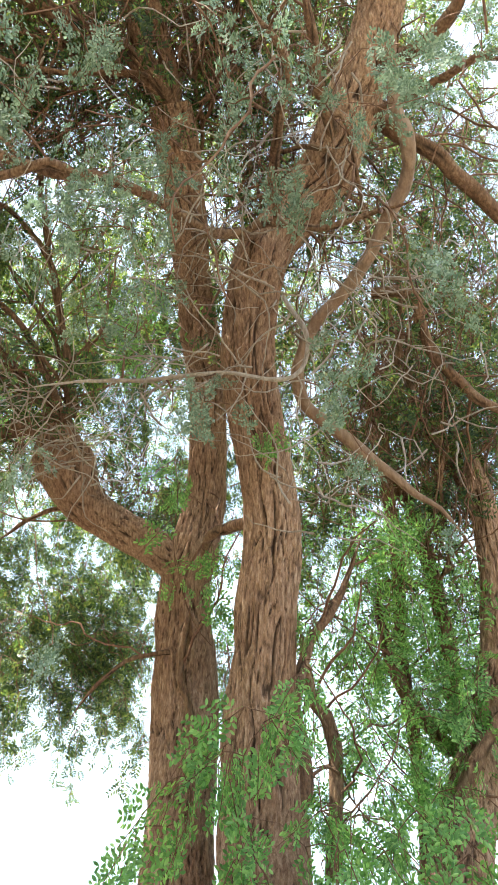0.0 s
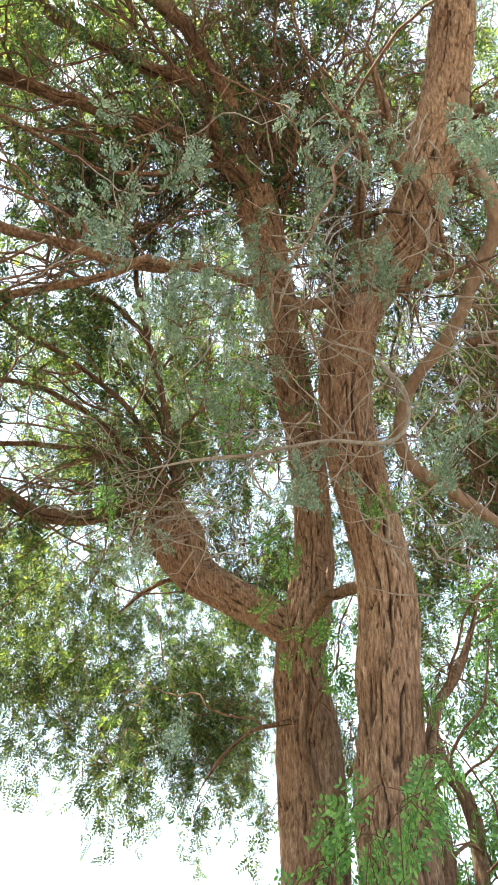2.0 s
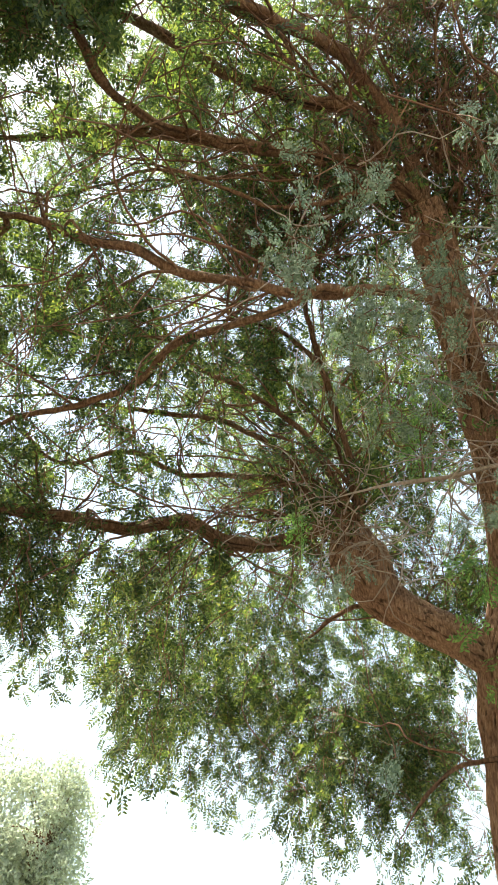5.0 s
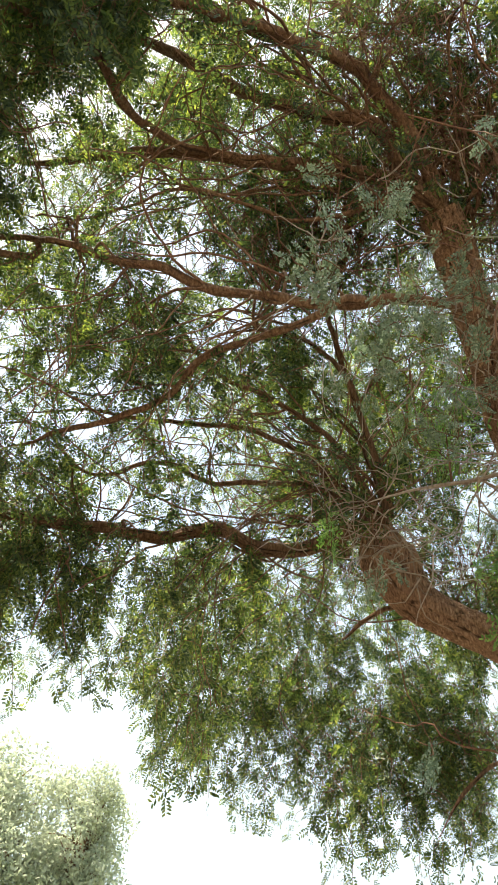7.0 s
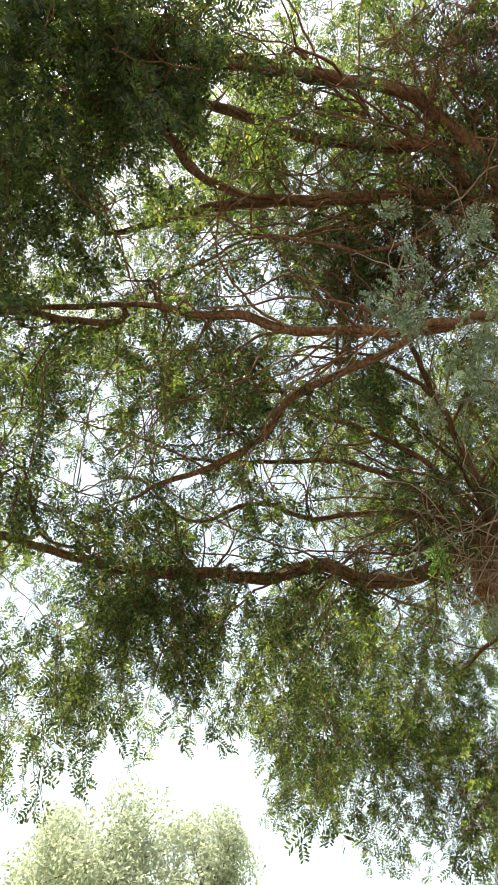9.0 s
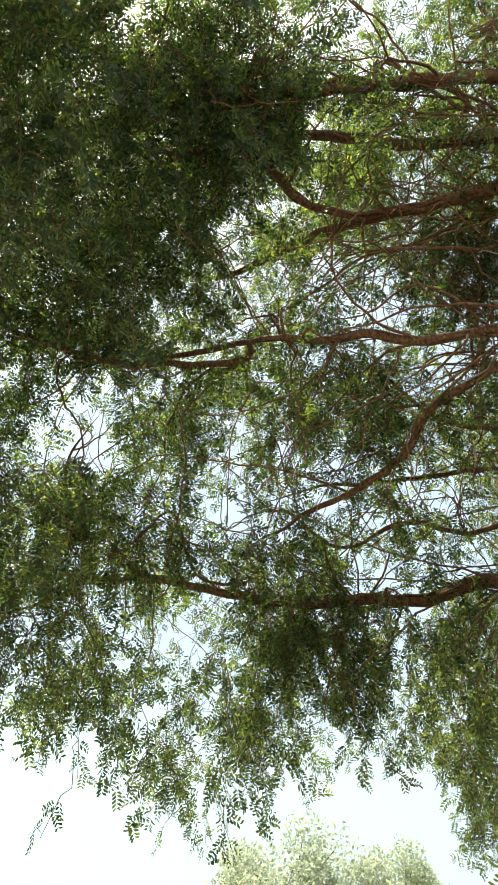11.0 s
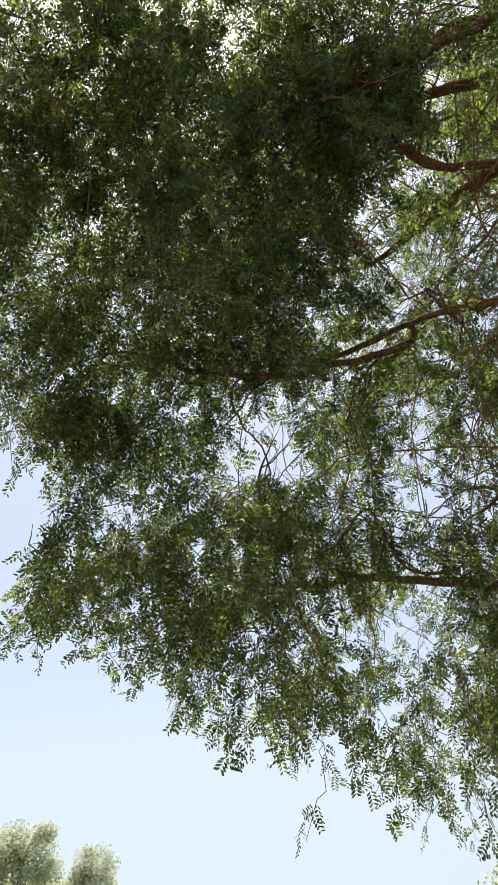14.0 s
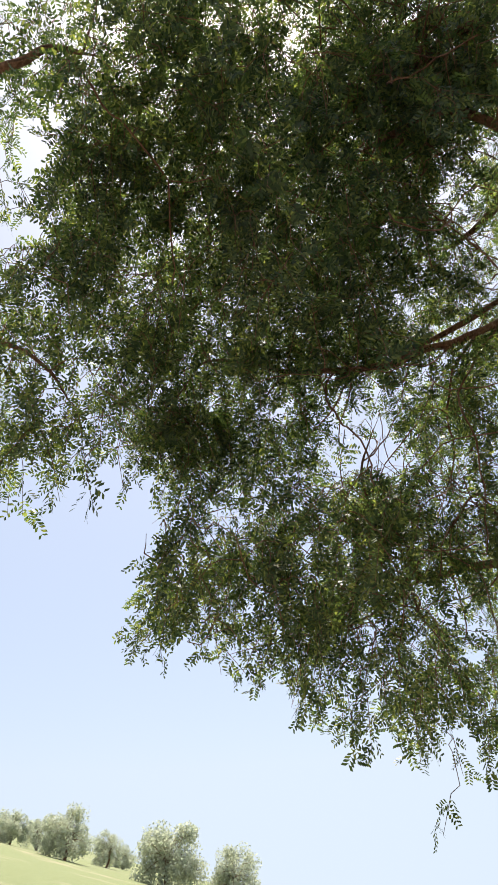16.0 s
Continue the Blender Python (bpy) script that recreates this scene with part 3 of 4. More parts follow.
def rounded(quads):
    """Each pointed leaflet becomes a longer oval one, folded along its midrib: two four-cornered halves that share it."""
    out = []
    for base, l, tip, r in quads:
        mid = (l + r) * 0.5
        out.append([base, base * 0.45 + l * 0.75 - mid * 0.2, tip * 0.42 + l * 0.78 - mid * 0.2, tip])
        out.append([base, tip, tip * 0.42 + r * 0.78 - mid * 0.2, base * 0.45 + r * 0.75 - mid * 0.2])
    return np.array(out)


VINES = [rounded(spray_template(60 + s, 7, 0.24, 0.040, 4, 0.11, 0.25, 0.2)) for s in range(6)]


def turn_to(d, roll):
    d = d / (np.linalg.norm(d) + 1e-9)
    u = np.cross(d, (0.3, 0.8, 0.5))
    u /= np.linalg.norm(u) + 1e-9
    v = np.cross(d, u)
    c, s = math.cos(roll), math.sin(roll)
    return np.stack([c * u + s * v, -s * u + c * v, d], 1)


def blob(c, rx, ry, rd, n):
    """Random places in a rounded mass about c: rx across, ry up and down, rd deep as seen from the clearing."""
    c = np.array(c)
    away = c - np.array((0, 0, 1.6))
    away /= np.linalg.norm(away)
    across = np.cross(away, (0, 0, 1))
    across /= np.linalg.norm(across)
    up = np.cross(across, away)
    g = rng.normal(size=(n, 3))
    g = g / np.linalg.norm(g, axis=1)[:, None] * (rng.uniform(0, 1, n) ** 0.3)[:, None]
    return c + g[:, :1] * rx * across + g[:, 1:2] * ry * up + g[:, 2:] * rd * away


# the drip line of the crown: bearing and height in degrees as seen from the clearing
DRIP = ((-30, 0), (5, -4), (9, -6.5), (16, -6.5), (21, -5.5), (28, -2.5), (35, 1.5), (37, 6), (38.7, 10), (42, 5), (47, 4.5), (52, 5.5), (54, 2.5), (56, 3.5),
        (61, 6.5), (65, 11.5), (68, 8.5), (74.5, 11), (78, 15), (82, 15.5), (86, 16), (90, 17.5), (91.5, 29), (93, 31), (102, 30), (114, 33))
OPEN_SKY = ((61, 70, 28, 36.5), (57.5, 61, 34.5, 37), (84.5, 90, 22, 31), (75, 79.5, 25, 29), (66, 70, 30, 34), (99, 106, 46, 58), (40.5, 44.5, 26, 30),
            (29.5, 34, 24.5, 28),
            (32, 41, 50, 57), (24, 29, 46, 51), (22, 28, 22, 27), (2, 7, 17, 22), (46, 52, 45, 51))


def below_drip(p, spare):
    yaw, el = math.degrees(math.atan2(-p[0], p[1])), math.degrees(math.atan2(p[2] - 1.65, math.hypot(p[0], p[1])))
    return yaw > 5 and el < np.interp(yaw, [a for a, _ in DRIP], [c for _, c in DRIP]) + spare


def wanted_add(p, leafy, key, kind):
    """Asks for a twig and leaves at p, but keeps the gaps in the crown mostly open."""
    x, y, z = p[0] + 0.2, p[1] + 0.25, p[2] - 0.15 - 1.68
    yaw, el = math.degrees(math.atan2(-x, y)), math.degrees(math.atan2(z, math.hypot(x, y)))
    for a, b, c, d in OPEN_SKY:
        if a < yaw < b and c < el < d and rng.uniform() < 0.88:
            return
    if below_drip(p, 0.3 + 1.6 * rng.normal()):
        return
    wanted.append((p, leafy, key, kind))


wanted = []  # place, leafy, tree key, kind


def tassels(c, n, leaf, key):
    """n sprays about c, strung along a few strands that hang and sway."""
    ways = rng.normal(size=(3, 3)) * (0.45, 0.45, 0.2) + (0, 0, -0.8)
    roots = c + rng.normal(size=(3, 3)) * (0.11, 0.11, 0.10)
    for i in range(n):
        k, step = i % 3, i // 3
        p = roots[k] + ways[k] * 0.14 * step + rng.normal(size=3) * 0.028
        wanted_add(p, rng.uniform() < leaf, key, "leaf")


def mass(c, rx, ry, rd, n, leaf, key):
    # foliage gathers in tassels, with gaps between them
    c = np.array(c)
    off = c - np.array((0, 0, 1.6))
    yaw, el = math.degrees(math.atan2(-c[0], c[1])), math.degrees(math.atan2(off[2], math.hypot(c[0], c[1])))
    if 8 < yaw < 33 and el < 17:  # the fringe hangs on the far side of the crown
        c, rx, ry, n = c + off * 0.32, rx * 1.3, ry * 1.3, n * 1.1
    m = max(2, int(n * 0.72) // 9)
    for q in blob(c, rx, ry, rd, m):
        tassels(q + np.array((0, 0, 0.12)), 9, leaf, key)


def vine(c, rx, ry, rd, n):
    near = np.linalg.norm(c) < 4.3
    for p in blob(c, rx, ry, rd, int(n * (0.62 if near else 1.0))):
        wanted.append((p, True, "C", "vine"))


frond_spots = []


def fronds(c, rx, ry, rd, n):
    c = np.array(c)
    off = c - np.array((0, 0, 1.6))
    k = 1.3 if np.linalg.norm(off) < 2.5 else 1.0
    for p in blob(c + off * (k - 1), rx * k, ry * k, rd * k, n):
        frond_spots.append(p)
        wanted.append((p, False, "A", "frond"))


mass((-2.80, 0.35, 5.22), 1.50, 1.22, 1.30, 1800, 1, "D")
mass((-2.05, 1.00, 6.15), 0.75, 0.60, 0.70, 330, 1, "D")
mass((-2.40, 1.60, 5.65), 0.62, 0.75, 0.80, 280, 1, "D")
mass((-4.00, -0.08, 2.95), 0.27, 0.20, 0.30, 60, 1, "C")
mass((-2.28, 0.28, 5.77), 1.56, 0.51, 0.90, 160, 1, "D")
mass((-2.67, 1.21, 5.41), 0.92, 0.60, 0.90, 110, 1, "D")
mass((-2.77, -0.33, 5.16), 0.47, 0.73, 0.70, 160, 1, "D")
mass((-3.20, -0.66, 3.68), 0.27, 0.46, 0.50, 130, 1, "D")
mass((-2.66, -0.56, 5.11), 0.28, 1.00, 0.70, 110, 1, "D")
mass((-3.95, 1.19, 3.47), 0.93, 0.45, 0.90, 420, 1, "C")
mass((-3.90, 0.16, 3.18), 0.37, 0.31, 0.50, 100, 1, "C")
mass((-4.09, 1.10, 2.91), 0.47, 0.40, 0.60, 150, 1, "C")
mass((-4.00, 1.88, 2.72), 0.34, 0.53, 0.60, 170, 1, "C")
mass((-2.91, -0.46, 3.00), 0.06, 0.13, 0.10, 7, 1, "D")
mass((-3.65, 1.56, 4.48), 0.90, 0.81, 1.00, 480, 1, "D")
mass((-3.36, -0.26, 4.49), 0.61, 0.53, 0.80, 170, 1, "D")
mass((-3.68, 0.10, 4.03), 0.36, 0.21, 0.50, 100, 1, "D")
mass((-3.85, 0.34, 3.90), 0.22, 0.29, 0.40, 40, 1, "D")
mass((-2.50, 2.20, 6.20), 1.14, 1.28, 0.80, 170, 1, "B")
mass((-3.25, 2.65, 4.79), 1.01, 0.88, 0.90, 290, 1, "B")
mass((-3.46, 3.11, 3.16), 0.71, 0.83, 0.80, 176, 1, "C")
mass((-3.63, 3.02, 2.53), 0.41, 0.49, 0.60, 102, 1, "C")
mass((-4.00, 2.35, 2.16), 0.19, 0.31, 0.40, 21, 1, "C")
mass((-2.68, 0.33, 6.29), 1.32, 0.88, 1.10, 120, 1, "D")
mass((-1.48, 3.05, 6.76), 0.79, 1.05, 0.80, 130, 1, "B")
mass((-2.43, 3.65, 4.65), 0.82, 1.01, 0.90, 150, .9, "C")
mass((-3.13, 3.35, 2.86), 0.61, 0.57, 0.70, 163, 1, "C")
mass((-2.74, 3.93, 2.53), 0.38, 0.76, 0.70, 163, 1, "C")
mass((-3.50, 2.83, 2.57), 0.43, 0.39, 0.50, 61, 1, "C")
mass((-3.77, 2.27, 2.29), 0.19, 0.30, 0.40, 20, 1, "C")
mass((-4.02, 1.77, 2.64), 0.34, 0.41, 0.50, 54, 1, "C")
mass((-1.76, 4.36, 4.82), 1.28, 1.28, 0.90, 260, .8, "C")
mass((-2.34, 4.81, 2.74), 1.33, 0.66, 0.80, 380, 1, "C")
mass((-1.49, 5.18, 2.19), 0.66, 0.57, 0.60, 170, 1, "C")
mass((-3.12, 4.02, 2.07), 0.22, 0.31, 0.40, 36, 1, "C")
mass((-2.98, 3.72, 3.52), 1.23, 0.53, 0.90, 120, .9, "C")
mass((-2.82, 2.37, 6.37), 1.27, 1.12, 0.80, 100, 1, "B")
mass((-2.36, 2.69, 6.68), 0.79, 0.63, 0.70, 120, 1, "B")
mass((-1.00, 3.02, 6.15), 0.95, 0.81, 0.70, 150, .9, "B")
mass((-0.61, 2.90, 5.54), 0.68, 0.76, 0.70, 850, .15, "B")
mass((-2.64, 3.12, 4.42), 1.27, 0.68, 0.70, 220, 1, "B")
mass((-2.12, 3.96, 4.02), 0.97, 0.53, 0.60, 130, 1, "C")
mass((-1.79, 3.11, 5.30), 0.62, 0.31, 0.50, 190, .2, "B")
mass((-2.70, 5.37, 3.01), 1.21, 1.00, 0.90, 300, 1, "C")
mass((-1.71, 5.60, 2.64), 0.81, 0.76, 0.70, 150, 1, "C")
mass((-1.78, 3.35, 7.03), 1.68, 1.12, 0.80, 130, 1, "B")
mass((-0.14, 2.97, 6.10), 1.01, 0.87, 0.80, 1050, .2, "B")
mass((-2.46, 4.83, 5.36), 1.45, 1.12, 0.80, 260, .9, "C")
mass((-1.48, 3.19, 5.17), 0.72, 0.25, 0.50, 320, .2, "B")
mass((-1.47, 6.01, 1.98), 0.95, 0.84, 0.70, 170, 1, "C")
mass((-1.18, 5.45, 1.06), 0.43, 0.38, 0.40, 14, 1, "C")
mass((0.37, 3.45, 5.06), 0.71, 0.79, 0.60, 700, .06, "A")
mass((-0.16, 3.50, 5.02), 0.54, 0.83, 0.50, 420, .15, "A")
mass((0.74, 4.41, 3.84), 0.55, 1.19, 0.50, 720, .25, "A")
mass((1.61, 4.70, 4.19), 0.62, 1.57, 0.60, 900, .3, "A")
mass((1.63, 4.73, 3.03), 0.40, 0.53, 0.50, 200, .15, "A")
mass((0.71, 5.97, 5.91), 2.63, 2.63, 0.80, 900, .9, "A")
mass((1.65, 4.88, 6.04), 0.92, 1.73, 0.80, 200, .8, "A")
mass((-1.23, 6.68, 3.31), 1.19, 0.95, 0.70, 160, .9, "C")
mass((0.88, 6.34, 3.22), 0.67, 0.84, 0.60, 120, .9, "A")
mass((-1.26, 5.37, 4.85), 1.09, 0.87, 0.60, 90, .9, "C")
mass((0.61, 4.88, 5.85), 1.54, 1.82, 0.60, 900, .25, "A")
mass((1.06, 5.92, 3.78), 0.87, 1.19, 0.60, 420, .25, "A")
mass((-1.10, 3.21, 3.30), 0.45, 0.42, 0.50, 35, .4, "B")
mass((-1.05, 4.10, 2.80), 0.56, 0.26, 0.30, 160, .05, "B")

for p, key in branch_leaves:
    tassels(p + np.array((0, 0, -0.02)), 3, 0.85, key)

# the hanging fringe of the crown
mass((-1.55, 5.00, 2.10), 0.75, 0.36, 0.50, 330, 1, "C")
mass((-2.30, 4.60, 2.25), 0.60, 0.32, 0.50, 240, 1, "C")
mass((-0.95, 5.30, 1.75), 0.40, 0.34, 0.40, 150, 1, "C")
mass((-1.35, 5.10, 1.45), 0.85, 0.34, 0.50, 140, 1, "C")
mass((-2.15, 4.55, 1.62), 0.75, 0.32, 0.50, 190, 1, "C")
mass((-2.60, 4.25, 1.95), 0.55, 0.30, 0.50, 110, 1, "C")
mass((0.10, 5.60, 2.10), 0.40, 0.90, 0.40, 170, .7, "C")
mass((-0.95, 5.20, 2.60), 0.55, 0.50, 0.50, 150, 1, "C")

# tangles and leaves behind the trunks
mass((1.50, 5.60, 3.50), 1.10, 1.60, 0.50, 420, .45, "A")
mass((0.55, 5.40, 3.50), 0.70, 1.20, 0.50, 300, .55, "A")
mass((-0.60, 5.30, 3.30), 0.55, 0.95, 0.50, 240, .75, "C")
mass((-1.40, 5.60, 4.30), 0.85, 1.30, 0.60, 380, .8, "C")
mass((1.35, 4.20, 5.30), 0.60, 0.90, 0.50, 280, .35, "A")
mass((-0.95, 5.30, 4.90), 0.75, 1.10, 0.50, 300, .85, "B")
mass((-1.25, 3.36, 5.10), 0.58, 0.22, 0.45, 250, .3, "B")
mass((1.25, 4.60, 3.60), 0.75, 0.95, 0.50, 420, .05, "A")


def outer_shell(yaw, el, wide, high, n):
    """The outer face of the crown, open to the sun, seen through its gaps."""
    for _ in range(n // 6):
        a, b, d = radians(yaw + rng.normal() * wide), radians(el + rng.normal() * high), rng.uniform(6.9, 8.4)
        c = np.array((-math.sin(a) * math.cos(b) * d, math.cos(a) * math.cos(b) * d, 1.65 + math.sin(b) * d))
        for _ in range(6):
            wanted.append((c + rng.normal(size=3) * (0.13, 0.13, 0.12), True, "B", "leaf"))


outer_shell(36.5, 53.5, 3.2, 2.6, 400)
outer_shell(26.5, 48.5, 2.2, 1.8, 140)
outer_shell(25, 24.5, 2.6, 1.8, 150)
outer_shell(5, 19.5, 2.0, 2.0, 90)
outer_shell(48, 49, 3.0, 2.5, 140)
outer_shell(16, 30, 4.0, 4.0, 60)

# the crown as a whole
def crown_fill(n):
    m = n // 9
    low_at = np.interp(np.linspace(-28, 112, 141), [a for a, _ in DRIP], [b for _, b in DRIP])
    while m:
        yaw = rng.uniform(-28, 112)
        el = math.degrees(math.asin(rng.uniform(-0.12, 0.975)))
        low = low_at[int(round(yaw + 28))]
        if el < low or rng.uniform() > 0.35 + (el - low) / 14:
            continue
        if 20 < yaw < 46 and 17 < el < 36 and rng.uniform() < 0.45:
            continue
        if 28 < yaw < 62 and el > 38 and rng.uniform() < 0.68:
            continue
        m -= 1
        d = rng.uniform(5.0, 7.3) if yaw < 70 else rng.uniform(3.9, 5.6)
        a, b = radians(yaw), radians(el)
        c = np.array((-math.sin(a) * math.cos(b) * d, math.cos(a) * math.cos(b) * d, 1.65 + math.sin(b) * d))
        leafy = 0.2 if yaw < 20 and el > 36 else 0.35 if yaw < 12 and el > 4 else 0.95
        tassels(c, 9, leafy, "A" if yaw < 5 else "B")


crown_fill(3800)

# creeper and fresh shoots
vine((1.11, 4.86, 1.95), 0.55, 0.97, 0.50, 150)
vine((1.19, 4.23, 1.39), 0.37, 0.52, 0.40, 90)
vine((0.59, 3.91, 1.03), 0.54, 0.37, 0.40, 80)
vine((0.19, 2.64, 1.07), 0.34, 0.16, 0.25, 38)
vine((0.73, 3.06, 1.03), 0.33, 0.24, 0.30, 46)
vine((-0.00, 2.59, 1.42), 0.26, 0.15, 0.15, 26)
vine((-0.28, 2.65, 1.19), 0.14, 0.16, 0.15, 14)
vine((0.17, 2.69, 1.63), 0.09, 0.05, 0.10, 8)
vine((-0.20, 3.94, 2.27), 0.17, 0.31, 0.25, 5)
vine((-0.49, 3.82, 2.22), 0.13, 0.13, 0.15, 3)
vine((-0.61, 3.18, 3.39), 0.13, 0.22, 0.20, 11)
vine((0.32, 3.57, 1.94), 0.06, 0.12, 0.10, 7)
vine((-0.46, 3.72, 2.69), 0.17, 0.26, 0.25, 8)
vine((0.90, 4.21, 2.53), 0.26, 0.22, 0.30, 30)
vine((-0.50, 3.17, 3.63), 0.13, 0.10, 0.15, 8)
vine((0.08, 3.34, 2.88), 0.04, 0.03, 0.04, 3)
vine((-1.28, 3.07, 2.90), 0.09, 0.08, 0.10, 3)

def vine_strings(xs, ys, top, low, n):
    """Thin stems of the creeper that hang in strings, leaves all along them."""
    for _ in range(n):
        p = np.array((rng.uniform(*xs), rng.uniform(*ys), rng.uniform(*top)))
        end, d = rng.uniform(*low), np.array((0, 0, -1.0))
        while p[2] > end:
            wanted.append((p.copy(), rng.uniform() < 0.8, "C", "vine"))
            d = d * 0.8 + rng.normal(size=3) * (0.16, 0.16, 0.05) + (0, 0, -0.2)
            p = p + d / np.linalg.norm(d) * 0.11


vine_strings((0.35, 1.75), (4.0, 4.9), (1.9, 3.0), (0.9, 1.7), 17)
vine_strings((-0.45, -0.15), (3.75, 4.05), (2.2, 2.9), (1.8, 2.1), 1)

# bare twigs on the near side, sunlight painted into their pale bark
sunlit_lines = []


def sunlit_twigs(c, rx, ry, rd, n):
    for p in blob(c, rx, ry, rd, n):
        d = rng.normal(size=3) * (1.0, 0.5, 0.8) + (0, 0, -0.25)
        d /= np.linalg.norm(d)
        line = [p]
        for _ in range(int(rng.integers(5, 11))):
            d = d + rng.normal(size=3) * 0.28
            d /= np.linalg.norm(d)
            line.append(line[-1] + d * 0.06)
        sunlit_lines.append((np.array(line), np.linspace(rng.uniform(0.0028, 0.006), 0.0016, len(line)), 5))


sunlit_twigs((0.29, 2.33, 3.63), 0.58, 0.58, 0.40, 48)
sunlit_twigs((0.30, 2.61, 3.04), 0.43, 0.38, 0.30, 32)
sunlit_twigs((-0.28, 2.71, 2.86), 0.33, 0.25, 0.30, 21)
sunlit_twigs((-0.86, 3.26, 2.86), 0.46, 0.34, 0.40, 40)
sunlit_twigs((0.80, 2.80, 3.15), 0.31, 0.70, 0.40, 32)
sunlit_twigs((0.30, 2.86, 2.44), 0.25, 0.31, 0.30, 13)
sunlit_twigs((-0.34, 2.38, 3.40), 0.33, 0.38, 0.30, 24)
sunlit_twigs((-1.06, 3.44, 2.98), 0.56, 0.36, 0.40, 40)
sunlit_twigs((-0.64, 2.35, 3.80), 0.56, 0.56, 0.40, 24)

# grey-green fronds that hang nearest, haze and sheen painted into their paleness
fronds((0.03, 1.40, 3.30), 0.16, 0.20, 0.32, 20)
fronds((0.39, 1.34, 3.17), 0.15, 0.12, 0.24, 18)
fronds((0.27, 1.43, 3.12), 0.06, 0.10, 0.16, 6)
fronds((-0.58, 1.95, 3.37), 0.23, 0.19, 0.32, 14)
fronds((-0.37, 1.97, 3.26), 0.22, 0.21, 0.32, 20)
fronds((-0.66, 2.09, 3.18), 0.23, 0.22, 0.32, 16)
fronds((0.39, 2.31, 2.73), 0.08, 0.21, 0.16, 11)
fronds((0.45, 2.41, 2.46), 0.08, 0.07, 0.16, 4)
fronds((-0.14, 2.45, 2.72), 0.13, 0.08, 0.16, 7)
fronds((-0.74, 1.55, 3.55), 0.16, 0.27, 0.32, 9)
fronds((-0.55, 1.62, 3.69), 0.13, 0.12, 0.16, 6)
fronds((0.66, 2.09, 3.18), 0.10, 0.12, 0.16, 6)
fronds((0.61, 1.49, 3.38), 0.18, 0.16, 0.32, 9)
fronds((0.84, 2.12, 3.05), 0.13, 0.19, 0.24, 7)
fronds((-0.90, 2.50, 2.49), 0.07, 0.13, 0.16, 4)
fronds((-0.60, 2.11, 1.77), 0.04, 0.10, 0.08, 3)
fronds((0.72, 2.33, 2.14), 0.04, 0.04, 0.08, 2)
fronds((-0.07, 1.43, 3.40), 0.06, 0.16, 0.16, 4)
fronds((0.23, 2.24, 3.58), 0.22, 0.07, 0.16, 6)
fronds((0.07, 2.25, 3.59), 0.22, 0.10, 0.16, 7)
fronds((-0.51, 2.44, 3.27), 0.26, 0.10, 0.24, 7)
fronds((-0.87, 1.87, 3.65), 0.06, 0.18, 0.13, 6)
fronds((-0.36, 2.76, 2.72), 0.11, 0.10, 0.16, 4)
fronds((-0.24, 1.99, 3.55), 0.21, 0.12, 0.20, 10)
fronds((-0.57, 2.44, 3.05), 0.22, 0.12, 0.20, 9)

# the crown above, out of sight from below but shading what is under it
for cx, cy, cz, rr, n in ((-0.1, 2.7, 7.6, 1.3, 150), (1.6, 3.4, 6.6, 1.6, 200), (-1.5, 3.8, 7.7, 1.2, 150), (-2.8, 7.0, 5.9, 1.6, 190), (-4.2, 0.9, 7.4, 1.3, 60)):
    for p in blob((cx, cy, cz), rr, 0.8, rr, n):
        wanted.append((p, True, "B", "leaf"))


def shoot_out():
    """Side branches off the limbs: crooked, rising at first, then spreading; they become wood to which twigs join."""
    made = {"A": [], "B": [], "C": []}
    for p, t, r, key in side_shoots:
        d = rng.normal(size=3)
        d -= t * (d @ t)
        d = t * rng.uniform(0.3, 0.9) + d / np.linalg.norm(d) * 0.8 + (0, 0, 0.15)
        d /= np.linalg.norm(d)
        n, step = int(rng.integers(7, 18)), 0.09
        line = [p]
        for _ in range(n):
            d = d + rng.normal(size=3) * 0.20 + np.array((0, 0, -0.02))
            d /= np.linalg.norm(d)
            if below_drip(line[-1] + d * step * 3, 1.5):
                break
            line.append(line[-1] + d * step)
        if len(line) < 4:
            continue
        line, n = np.array(line), len(line) - 1
        r0 = min(0.7 * r, rng.uniform(0.005, 0.012))
        R = np.linspace(r0, 0.0035, n + 1)
        made[key].append((line, R, 4))
        nodes.extend((*q, w) for q, w in zip(line[1:], R[1:]))
    return made


